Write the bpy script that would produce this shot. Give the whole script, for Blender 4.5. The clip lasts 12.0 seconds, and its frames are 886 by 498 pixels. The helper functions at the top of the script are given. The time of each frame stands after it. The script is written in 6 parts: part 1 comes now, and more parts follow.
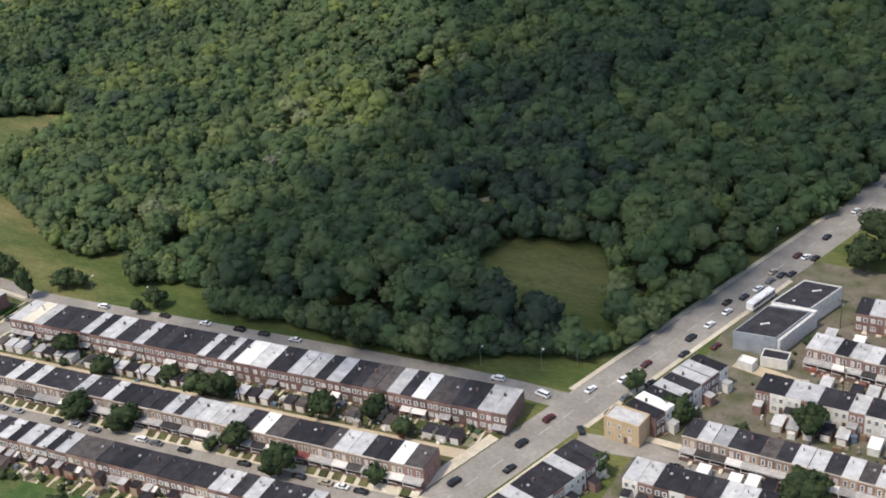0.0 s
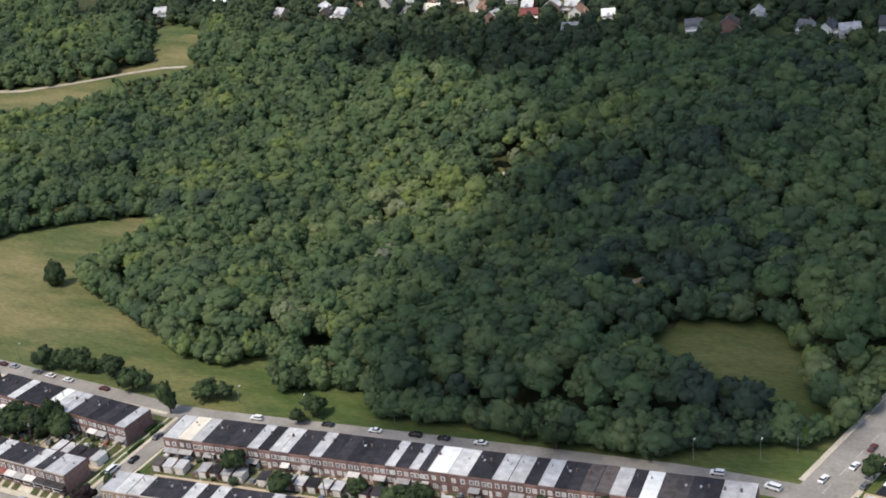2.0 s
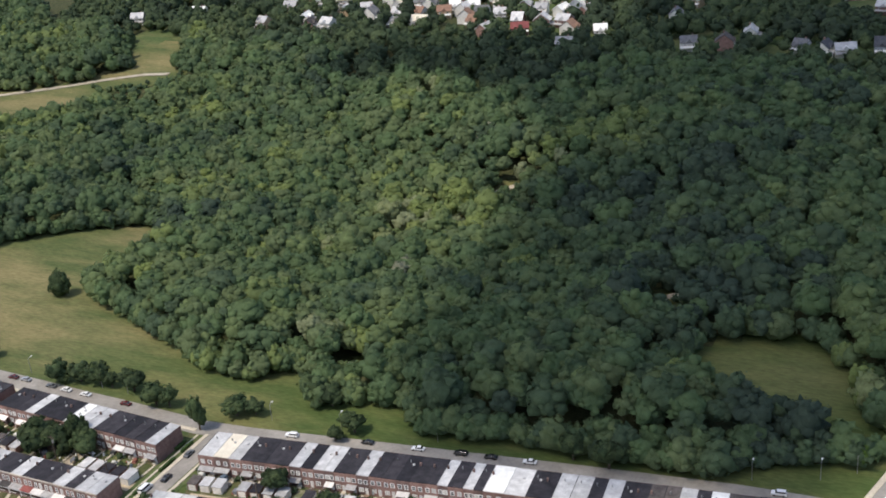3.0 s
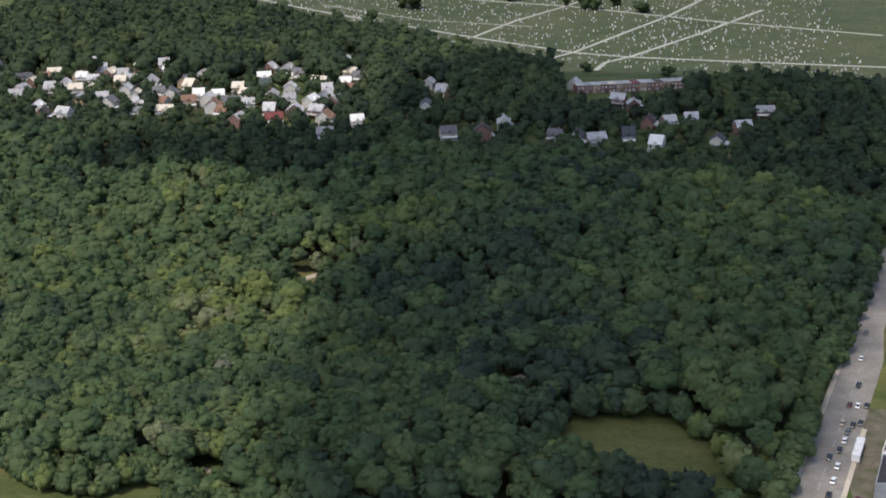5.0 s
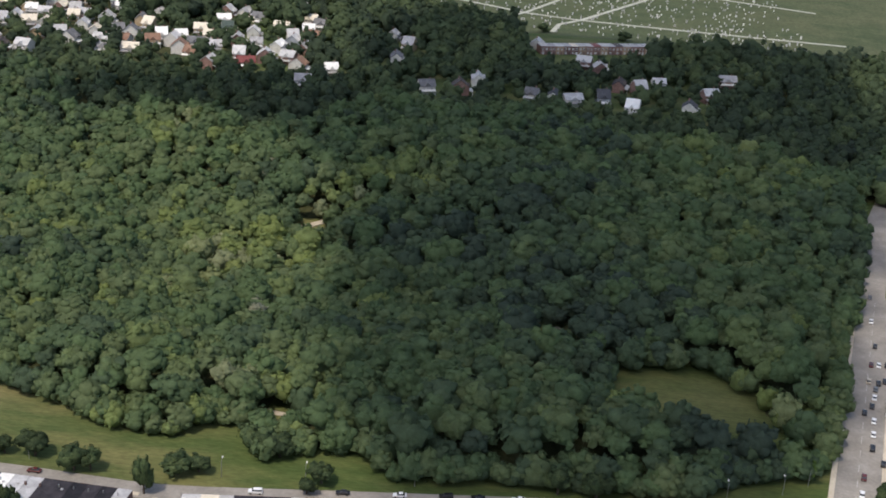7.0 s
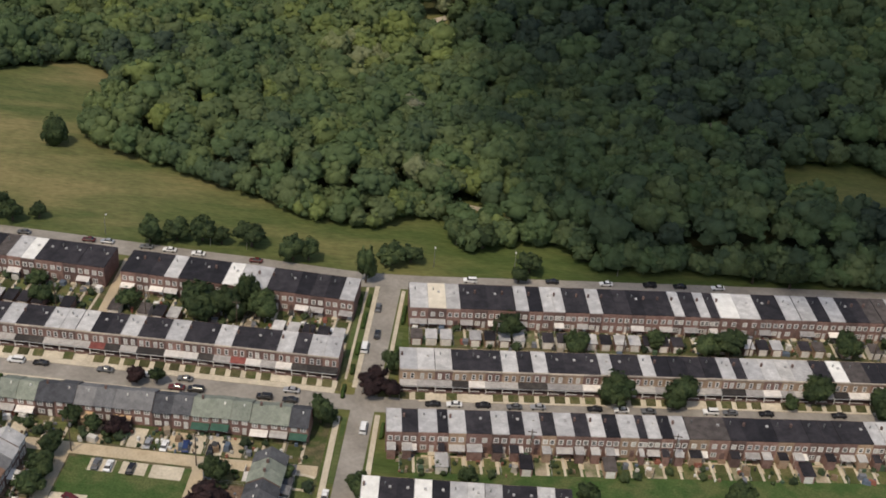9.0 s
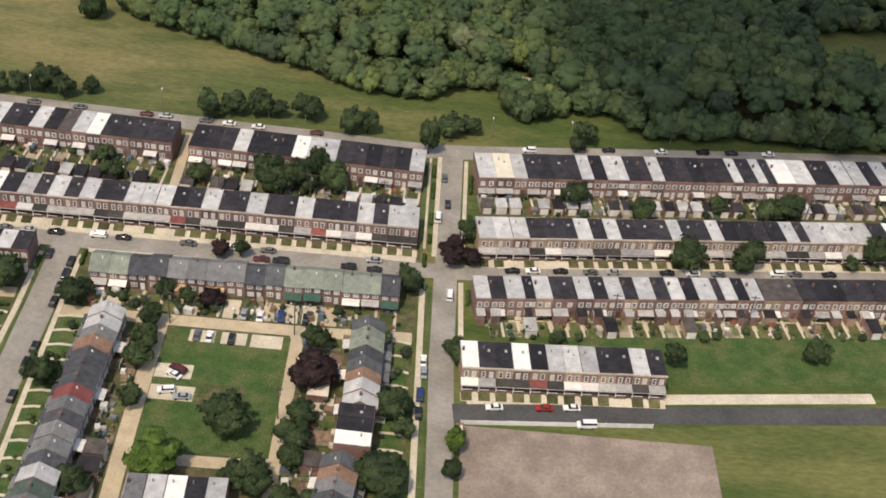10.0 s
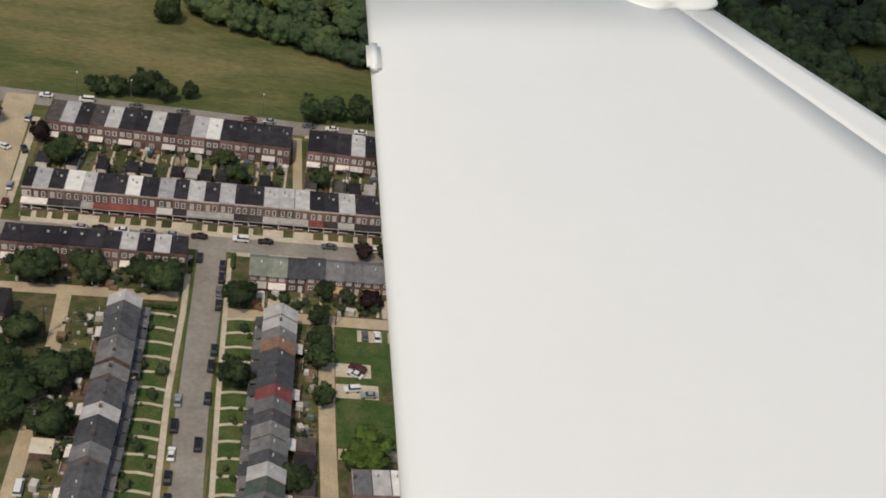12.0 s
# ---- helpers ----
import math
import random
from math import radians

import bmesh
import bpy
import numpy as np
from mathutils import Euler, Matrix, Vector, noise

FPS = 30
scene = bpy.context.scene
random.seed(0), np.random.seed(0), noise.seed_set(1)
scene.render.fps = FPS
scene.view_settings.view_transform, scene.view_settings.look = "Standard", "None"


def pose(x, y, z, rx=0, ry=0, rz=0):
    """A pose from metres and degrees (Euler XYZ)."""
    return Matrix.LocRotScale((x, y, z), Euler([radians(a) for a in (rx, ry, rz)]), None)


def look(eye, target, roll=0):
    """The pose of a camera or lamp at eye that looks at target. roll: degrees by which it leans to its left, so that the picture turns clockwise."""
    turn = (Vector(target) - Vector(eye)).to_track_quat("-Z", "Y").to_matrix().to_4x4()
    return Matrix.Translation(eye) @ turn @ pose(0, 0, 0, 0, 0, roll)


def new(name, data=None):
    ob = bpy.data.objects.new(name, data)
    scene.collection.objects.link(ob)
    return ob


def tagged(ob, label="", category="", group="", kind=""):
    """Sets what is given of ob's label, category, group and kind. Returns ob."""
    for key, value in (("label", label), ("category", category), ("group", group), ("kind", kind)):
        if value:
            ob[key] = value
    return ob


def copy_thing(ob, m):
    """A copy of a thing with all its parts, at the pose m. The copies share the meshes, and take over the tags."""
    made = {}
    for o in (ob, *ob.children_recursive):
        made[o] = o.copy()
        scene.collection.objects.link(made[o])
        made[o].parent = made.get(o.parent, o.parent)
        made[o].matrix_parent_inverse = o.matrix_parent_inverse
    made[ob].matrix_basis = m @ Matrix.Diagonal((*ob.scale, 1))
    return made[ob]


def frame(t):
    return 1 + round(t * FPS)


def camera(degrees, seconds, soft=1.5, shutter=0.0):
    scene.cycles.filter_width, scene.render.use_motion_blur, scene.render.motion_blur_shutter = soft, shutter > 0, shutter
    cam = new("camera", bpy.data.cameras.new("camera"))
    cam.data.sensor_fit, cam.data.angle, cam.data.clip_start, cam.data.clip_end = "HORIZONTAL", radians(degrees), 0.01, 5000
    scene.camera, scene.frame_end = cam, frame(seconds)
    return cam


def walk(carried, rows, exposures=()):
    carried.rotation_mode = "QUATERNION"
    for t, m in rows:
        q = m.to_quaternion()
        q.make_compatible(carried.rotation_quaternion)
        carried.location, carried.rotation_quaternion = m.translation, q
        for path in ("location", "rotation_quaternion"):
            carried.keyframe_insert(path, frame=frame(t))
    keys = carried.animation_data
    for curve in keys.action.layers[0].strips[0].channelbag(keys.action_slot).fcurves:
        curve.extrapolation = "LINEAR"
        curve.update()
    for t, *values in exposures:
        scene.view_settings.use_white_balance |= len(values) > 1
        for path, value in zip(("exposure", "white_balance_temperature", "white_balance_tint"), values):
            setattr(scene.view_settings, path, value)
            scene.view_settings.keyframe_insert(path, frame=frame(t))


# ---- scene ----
cam = camera(39.4, 12.0, soft=1.8)
PATH = [
    (0, (331.043, -189.323, 201.778), (330.04, -187.872, 200.835), -6.0),
    (0.5, (313.664, -193.703, 201.82), (312.604, -192.269, 200.914), -7.1),
    (1, (296.424, -198.182, 201.843), (295.208, -196.87, 200.949), -7.8),
    (1.5, (278.951, -202.608, 201.888), (277.933, -201.101, 201.057), -7.0),
    (2, (261.536, -207.209, 201.845), (260.58, -205.661, 201.014), -7.7),
    (2.5, (244.613, -211.598, 201.65), (243.713, -210.014, 200.825), -6.4),
    (4.5, (180.054, -225.84, 201.57), (179.41, -224.12, 200.778), -3.5),
    (5, (163.971, -229.506, 201.555), (163.617, -227.672, 200.84), -1.0),
    (5.5, (147.718, -233.492, 201.536), (147.509, -231.619, 200.867), 0.8),
    (6, (131.288, -237.678, 201.486), (131.101, -235.809, 200.8), 2.3),
    (6.5, (114.912, -241.809, 201.412), (114.779, -239.948, 200.693), 3.7),
    (8.5, (49.935, -257.303, 200.921), (49.827, -255.577, 199.917), 4.3),
    (9, (32.923, -260.748, 200.845), (32.865, -259.055, 199.782), 4.9),
    (9.5, (15.19, -264.236, 200.811), (15.178, -262.589, 199.677), 4.5),
    (10, (-3.32, -267.472, 200.727), (-3.257, -265.892, 199.503), 6.5),
    (10.5, (-22.36, -270.273, 200.642), (-22.238, -268.705, 199.406), 8.0),
    (11, (-41.612, -272.75, 200.572), (-41.449, -271.078, 199.487), 6.7),
    (11.5, (-60.903, -274.842, 200.496), (-60.662, -273.216, 199.357), 8.1),
    (12, (-80.254, -276.466, 200.423), (-79.942, -274.892, 199.229), 11.5),
]
walk(cam, [(t, look(eye, target, roll)) for t, eye, target, roll in PATH], [(0.0, 0.62, 6900, 10), (0.5, 0.48, 6900, 10), (1.0, 0.94, 6800, 10), (1.5, 0.60, 6700, 10), (2.5, 0.58, 6800, 10), (4.5, 0.58, 6700, 12), (5.0, 0.34, 6700, 12), (5.5, 0.22, 6700, 12), (6.0, 0.34, 6700, 12), (6.7, 0.46, 6800, 12), (8.5, 0.0, 7500, 11), (9.5, 0.28, 7700, 11), (10.5, 0.54, 7800, 11), (11.0, 0.42, 7800, 11), (11.6, 0.18, 7800, 10), (12.0, -0.24, 7700, 10)])

# ---- light ----
SUN_TO = Vector((-0.28, -0.46, 1.0)).normalized()
world = bpy.data.worlds.new("sky")
world.use_nodes = True
scene.world = world
wt = world.node_tree
sky = wt.nodes.new("ShaderNodeTexSky")
sky.sky_type = "NISHITA"
sky.sun_disc = False
sky.sun_elevation = math.asin(SUN_TO.z)
sky.sun_rotation = math.atan2(SUN_TO.x, SUN_TO.y)
sky.air_density, sky.dust_density = 1.0, 1.6
wt.links.new(sky.outputs[0], wt.nodes["Background"].inputs[0])
wt.nodes["Background"].inputs[1].default_value = 0.15
sun = new("sun", bpy.data.lights.new("sun", "SUN"))
sun.data.energy, sun.data.angle, sun.data.color = 2.0, radians(0.6), (1.0, 0.95, 0.87)
sun.matrix_world = look(SUN_TO * 300, (0, 0, 0))

# ---- materials ----
MATS = {}


def mat(name, c1, c2, size, rough=0.85, bump=0.0, bsize=None, rnd=0.0, island=0.0, fine=0.25, spec=0.3, metal=0.0, c3=None, big=60.0, bigamt=0.5, fsize=None, stretch=1.0, sheer=0.0, tones=None):
    """Two-scale noise between c1 and c2 at size metres, fine grain, an optional third tone in patches big metres wide,
    and variation from object to object (rnd) or piece to piece (island)."""
    if name in MATS:
        return MATS[name]
    m = bpy.data.materials.new(name)
    m.use_nodes = True
    n, l = m.node_tree.nodes, m.node_tree.links
    b = n["Principled BSDF"]
    geo = n.new("ShaderNodeNewGeometry")

    def noise_at(s, detail=5.0):
        t = n.new("ShaderNodeTexNoise")
        t.inputs["Scale"].default_value, t.inputs["Detail"].default_value, t.inputs["Roughness"].default_value = 1.0 / s, detail, 0.6
        if stretch != 1.0:
            sc = n.new("ShaderNodeVectorMath")
            sc.operation = "MULTIPLY"
            sc.inputs[1].default_value = (1.0 / stretch, 1.0, 1.0)
            l.new(geo.outputs["Position"], sc.inputs[0])
            l.new(sc.outputs[0], t.inputs["Vector"])
        else:
            l.new(geo.outputs["Position"], t.inputs["Vector"])
        return t.outputs["Fac"]

    def ramp(fac, a, z, lo=0.36, hi=0.64):
        r = n.new("ShaderNodeValToRGB")
        r.color_ramp.elements[0].position, r.color_ramp.elements[1].position = lo, hi
        r.color_ramp.elements[0].color, r.color_ramp.elements[1].color = (*a, 1), (*z, 1)
        l.new(fac, r.inputs[0])
        return r.outputs[0]

    def mix(kind, fac, a, z):
        x = n.new("ShaderNodeMix")
        x.data_type, x.blend_type = "RGBA", kind
        if isinstance(fac, float):
            x.inputs[0].default_value = fac
        else:
            l.new(fac, x.inputs[0])
        for sock, v in ((x.inputs[6], a), (x.inputs[7], z)):
            if isinstance(v, tuple):
                sock.default_value = (*v, 1)
            else:
                l.new(v, sock)
        return x.outputs[2]

    col = ramp(noise_at(size), c1, c2)
    if tones:  # each tree its own tone, stored with its mesh
        at_ = n.new("ShaderNodeAttribute")
        at_.attribute_name = "tone"
        r = n.new("ShaderNodeValToRGB")
        while len(r.color_ramp.elements) < len(tones):
            r.color_ramp.elements.new(0.5)
        for k, (p, c) in enumerate(tones):
            r.color_ramp.elements[k].position, r.color_ramp.elements[k].color = p, (*c, 1)
        l.new(at_.outputs["Fac"], r.inputs[0])
        col = mix("MULTIPLY", 1.0, r.outputs[0], col)
    if c3:
        f = ramp(noise_at(big, 4.0), (0, 0, 0), (bigamt,) * 3, 0.45, 0.62)
        col = mix("MIX", f, col, c3)
    if fine:
        g = ramp(noise_at(fsize or size * 0.13, 3.0), (1 - fine,) * 3, (1 + fine,) * 3, 0.3, 0.7)
        col = mix("MULTIPLY", 1.0, col, g)
    for amount, src in ((rnd, "ShaderNodeObjectInfo"), (island, None)):
        if amount:
            o = n.new(src) if src else geo
            out = o.outputs["Random"] if src else geo.outputs["Random Per Island"]
            g = ramp(out, (1 - amount, 1 - amount, 1 - amount * 0.9), (1 + amount, 1 + amount * 0.9, 1 + amount * 0.8), 0.0, 1.0)
            col = mix("MULTIPLY", 1.0, col, g)
    l.new(col, b.inputs["Base Color"])
    b.inputs["Roughness"].default_value, b.inputs["Metallic"].default_value = rough, metal
    b.inputs["Specular IOR Level"].default_value = spec
    if bump:
        bp = n.new("ShaderNodeBump")
        bp.inputs["Strength"].default_value = 1.0
        bp.inputs["Distance"].default_value = bump
        l.new(noise_at(bsize or size * 0.3, 4.0), bp.inputs["Height"])
        l.new(bp.outputs[0], b.inputs["Normal"])
    if sheer:
        tr, ms = n.new("ShaderNodeBsdfTranslucent"), n.new("ShaderNodeMixShader")
        ms.inputs[0].default_value = sheer
        l.new(col, tr.inputs[0])
        l.new(b.outputs[0], ms.inputs[1])
        l.new(tr.outputs[0], ms.inputs[2])
        l.new(ms.outputs[0], n["Material Output"].inputs[0])
    MATS[name] = m
    return m


asphalt = mat("asphalt", (0.238, 0.217, 0.188), (0.318, 0.290, 0.253), 9.0, 0.9, 0.003, 0.4, fine=0.12, c3=(0.200, 0.182, 0.158), big=13.0, bigamt=0.5)
dark_asphalt = mat("dark asphalt", (0.055, 0.055, 0.055), (0.085, 0.083, 0.08), 8.0, 0.9, 0.01, 0.4, fine=0.15)
concrete = mat("concrete", (0.48, 0.42, 0.32), (0.60, 0.53, 0.41), 5.0, 0.9, 0.003, 0.5, fine=0.15, c3=(0.42, 0.355, 0.27), big=11.0)
alley_concrete = mat("alley concrete", (0.42, 0.335, 0.225), (0.55, 0.45, 0.31), 4.0, 0.92, 0.004, 0.6, fine=0.12, c3=(0.31, 0.26, 0.195), big=8.0)
line_paint = mat("road paint", (0.36, 0.34, 0.30), (0.50, 0.48, 0.44), 1.0, 0.7)
grass = mat("park grass", (0.072, 0.094, 0.034), (0.108, 0.120, 0.046), 6.0, 0.95, 0.10, 0.8, fine=0.22, spec=0.1, c3=(0.205, 0.172, 0.080), big=30.0, bigamt=0.9, fsize=0.9, stretch=3.2)
green_grass = mat("park verge grass", (0.056, 0.088, 0.030), (0.090, 0.118, 0.044), 6.0, 0.95, 0.10, 0.8, fine=0.22, spec=0.1, c3=(0.150, 0.142, 0.066), big=20.0, bigamt=0.6, fsize=0.9, stretch=2.5)
lawn = mat("yard grass", (0.055, 0.078, 0.026), (0.100, 0.112, 0.044), 3.0, 0.95, 0.06, 0.4, rnd=0.35, fine=0.30, spec=0.1, c3=(0.16, 0.135, 0.07), big=5.0, bigamt=0.6)
bank_grass = mat("front bank grass", (0.070, 0.074, 0.032), (0.125, 0.112, 0.058), 1.2, 0.95, 0.10, 0.4, rnd=0.4, fine=0.35, spec=0.1, c3=(0.045, 0.062, 0.022), big=4.0, bigamt=0.7)
lot_grass = mat("lot grass", (0.044, 0.084, 0.026), (0.070, 0.110, 0.036), 4.0, 0.95, 0.08, 0.5, fine=0.28, spec=0.1, c3=(0.125, 0.122, 0.055), big=8.0, bigamt=0.5)
earth = mat("earth", (0.075, 0.075, 0.038), (0.150, 0.125, 0.072), 2.6, 0.95, 0.08, 0.7, fine=0.35, spec=0.1, c3=(0.052, 0.078, 0.026), big=5.0, bigamt=0.9)
trodden = mat("trodden yard ground", (0.122, 0.108, 0.082), (0.195, 0.170, 0.130), 3.0, 0.95, 0.03, 0.7, fine=0.3, spec=0.1, c3=(0.066, 0.080, 0.034), big=6.0, bigamt=0.85)
path_dirt = mat("path dirt", (0.34, 0.29, 0.22), (0.46, 0.40, 0.31), 3.0, 0.95, 0.02, fine=0.2)
cem_grass = mat("cemetery grass", (0.058, 0.076, 0.038), (0.084, 0.100, 0.052), 18.0, 0.95, 0.05, 2.0, fine=0.25, spec=0.1, c3=(0.108, 0.112, 0.062), big=110.0)

ROOF = {
    "black": mat("tar roof", (0.015, 0.014, 0.017), (0.034, 0.031, 0.036), 2.5, 0.85, 0.02, 0.6, rnd=0.45, fine=0.25),
    "brown": mat("worn tar roof", (0.055, 0.046, 0.043), (0.095, 0.082, 0.076), 2.0, 0.9, 0.02, 0.6, rnd=0.2, fine=0.25),
    "grey": mat("grey coated roof", (0.34, 0.335, 0.325), (0.48, 0.47, 0.455), 2.2, 0.75, 0.015, 0.6, rnd=0.22, fine=0.18, c3=(0.27, 0.265, 0.255), big=3.5),
    "light": mat("aluminium coated roof", (0.41, 0.405, 0.395), (0.56, 0.55, 0.535), 2.2, 0.6, 0.015, 0.6, rnd=0.15, fine=0.16, c3=(0.34, 0.33, 0.32), big=3.5),
    "white": mat("white coated roof", (0.70, 0.68, 0.63), (0.84, 0.82, 0.77), 2.0, 0.6, 0.01, 0.6, fine=0.08),
    "cream": mat("cream coated roof", (0.62, 0.55, 0.43), (0.74, 0.66, 0.53), 2.0, 0.7, 0.01, 0.6, fine=0.1),
    "slate": mat("dark shingle roof", (0.060, 0.062, 0.068), (0.095, 0.098, 0.105), 1.6, 0.9, 0.03, 0.35, rnd=0.25, fine=0.3),
    "shingle": mat("grey shingle roof", (0.13, 0.13, 0.132), (0.19, 0.19, 0.19), 1.6, 0.9, 0.03, 0.35, rnd=0.2, fine=0.3),
    "green": mat("grey green shingle roof", (0.17, 0.19, 0.155), (0.24, 0.26, 0.215), 1.6, 0.9, 0.03, 0.35, rnd=0.1, fine=0.25),
    "teal": mat("green shingle roof", (0.055, 0.075, 0.065), (0.085, 0.11, 0.095), 1.6, 0.9, 0.03, 0.35, fine=0.25),
    "orange": mat("terracotta shingle roof", (0.20, 0.115, 0.080), (0.28, 0.170, 0.118), 1.6, 0.9, 0.03, 0.35, fine=0.25),
    "red": mat("red roof", (0.165, 0.048, 0.046), (0.225, 0.070, 0.064), 1.6, 0.85, 0.02, 0.35, fine=0.2),
}
WALL = {
    "brick": mat("red brick", (0.186, 0.110, 0.092), (0.274, 0.168, 0.142), 1.4, 0.92, 0.012, 0.25, rnd=0.25, fine=0.25),
    "dark brick": mat("dark brick", (0.122, 0.078, 0.068), (0.178, 0.116, 0.100), 1.4, 0.92, 0.012, 0.25, rnd=0.25, fine=0.25),
    "tan brick": mat("tan brick", (0.300, 0.205, 0.140), (0.400, 0.285, 0.200), 1.4, 0.92, 0.012, 0.25, rnd=0.2, fine=0.2),
    "white": mat("white painted brick", (0.60, 0.57, 0.51), (0.74, 0.71, 0.64), 1.6, 0.85, 0.01, 0.25, rnd=0.12, fine=0.12),
    "buff": mat("buff stucco", (0.45, 0.33, 0.20), (0.56, 0.42, 0.27), 2.4, 0.9, 0.01, fine=0.12),
    "grey": mat("grey painted block", (0.24, 0.255, 0.27), (0.32, 0.335, 0.35), 2.4, 0.9, 0.01, fine=0.1),
}
trim_white = mat("white trim", (0.62, 0.60, 0.56), (0.76, 0.74, 0.70), 1.0, 0.6, rnd=0.15, fine=0.1)
trim_tan = mat("tan cornice", (0.36, 0.30, 0.24), (0.50, 0.43, 0.35), 1.0, 0.7, rnd=0.25, fine=0.15)
awn = {
    "white": mat("white awning", (0.60, 0.57, 0.53), (0.74, 0.71, 0.66), 1.2, 0.5, rnd=0.2, fine=0.1),
    "grey": mat("grey porch roof", (0.27, 0.26, 0.25), (0.38, 0.37, 0.355), 1.2, 0.7, rnd=0.25, fine=0.15),
    "dark": mat("dark porch roof", (0.030, 0.028, 0.027), (0.055, 0.050, 0.048), 1.2, 0.8, rnd=0.3, fine=0.2),
    "red": mat("red porch roof", (0.17, 0.050, 0.045), (0.25, 0.080, 0.068), 1.2, 0.7, rnd=0.2, fine=0.15),
    "green": mat("green awning", (0.03, 0.08, 0.058), (0.045, 0.11, 0.08), 1.2, 0.6, fine=0.15),
    "tan": mat("tan awning", (0.50, 0.33, 0.19), (0.60, 0.42, 0.26), 1.2, 0.6, fine=0.15),
}
glass = mat("window glass", (0.02, 0.022, 0.026), (0.05, 0.055, 0.06), 2.0, 0.12, spec=0.6, fine=0.0, rnd=0.3)
blind = mat("drawn blinds", (0.42, 0.40, 0.36), (0.56, 0.53, 0.48), 1.0, 0.7, fine=0.05)
wood_deck = mat("weathered deck wood", (0.13, 0.09, 0.065), (0.24, 0.17, 0.12), 1.0, 0.9, rnd=0.35, fine=0.25)
fence_metal = mat("chain link", (0.30, 0.30, 0.29), (0.42, 0.42, 0.41), 1.0, 0.6, fine=0.1)
hedge_mat = mat("hedge leaves", (0.022, 0.045, 0.012), (0.05, 0.085, 0.024), 0.7, 0.8, 0.15, 0.25, rnd=0.3, fine=0.4, spec=0.15)
yard_ground = mat("worn yard paving", (0.30, 0.25, 0.18), (0.42, 0.35, 0.26), 5.0, 0.93, 0.03, 0.6, fine=0.25, spec=0.1, c3=(0.10, 0.12, 0.05), big=7.0, bigamt=0.85)
lot_paving = mat("worn lot paving", (0.24, 0.19, 0.155), (0.32, 0.255, 0.21), 6.0, 0.92, 0.02, 0.5, fine=0.15, spec=0.15, c3=(0.19, 0.15, 0.125), big=9.0, bigamt=0.7)
drive_gravel = mat("cemetery gravel", (0.34, 0.34, 0.28), (0.44, 0.44, 0.37), 8.0, 0.9, fine=0.15)
forest_floor = mat("forest floor", (0.035, 0.045, 0.018), (0.075, 0.075, 0.035), 3.0, 0.95, 0.1, 0.8, fine=0.3, spec=0.1)
bark = mat("bark", (0.07, 0.052, 0.038), (0.13, 0.10, 0.075), 0.5, 0.95, 0.03, 0.15, fine=0.3)
leaf = {
    "oak": mat("oak leaves", (0.038, 0.063, 0.030), (0.080, 0.112, 0.049), 2.6, 0.7, 0.1, 0.42, rnd=0.25, island=0.30, fine=0.38, spec=0.12, fsize=0.4, sheer=0.4),
    "lime": mat("lime leaves", (0.060, 0.112, 0.022), (0.105, 0.162, 0.036), 2.2, 0.62, 0.30, 0.5, rnd=0.15, island=0.25, fine=0.40, spec=0.15, fsize=0.4, sheer=0.3),
    "purple": mat("purple plum leaves", (0.020, 0.0125, 0.0135), (0.040, 0.024, 0.024), 2.0, 0.65, 0.30, 0.5, rnd=0.25, island=0.25, fine=0.40, spec=0.15, fsize=0.4, sheer=0.2),
    "wood": mat("woodland leaves", (0.86, 0.86, 0.86), (1.18, 1.18, 1.18), 3.5, 0.8, 0.02, 0.7, island=0.06, fine=0.12, spec=0.08, fsize=0.8, sheer=0.45, tones=(
        (0.0, (0.061, 0.088, 0.063)), (0.22, (0.089, 0.130, 0.071)), (0.42, (0.112, 0.169, 0.076)), (0.56, (0.135, 0.175, 0.084)), (0.66, (0.152, 0.203, 0.086)), (0.84, (0.215, 0.263, 0.086)), (1.0, (0.271, 0.282, 0.196)))),
    "garden": mat("garden tree leaves", (0.86, 0.86, 0.86), (1.18, 1.18, 1.18), 3.5, 0.8, 0.05, 0.7, island=0.12, fine=0.22, spec=0.10, fsize=0.8, sheer=0.35, tones=(
        (0.0, (0.038, 0.054, 0.038)), (0.45, (0.064, 0.092, 0.048)), (0.8, (0.097, 0.128, 0.057)), (1.0, (0.148, 0.169, 0.082)))),
}
metal_pole = mat("galvanised pole", (0.25, 0.25, 0.24), (0.36, 0.36, 0.35), 1.0, 0.5, metal=0.6, fine=0.1)
tyre_rubber = mat("tyre rubber", (0.012, 0.012, 0.012), (0.022, 0.022, 0.022), 0.4, 0.9, fine=0.1)
headstone_mat = mat("headstone granite", (0.38, 0.375, 0.355), (0.62, 0.61, 0.585), 30.0, 0.7, island=0.35, fine=0.0)


# ---- geometry helpers ----
def box(bm, x0, x1, y0, y1, z0, z1, dz=0.0, mi=0):
    """A box; dz lowers (or raises) the far top edge, for sloped slabs."""
    v = [bm.verts.new(p) for p in (
        (x0, y0, z0), (x1, y0, z0), (x1, y1, z0 + dz), (x0, y1, z0 + dz),
        (x0, y0, z1), (x1, y0, z1), (x1, y1, z1 + dz), (x0, y1, z1 + dz))]
    for q in ((3, 2, 1, 0), (4, 5, 6, 7), (0, 1, 5, 4), (1, 2, 6, 5), (2, 3, 7, 6), (3, 0, 4, 7)):
        bm.faces.new([v[i] for i in q]).material_index = mi


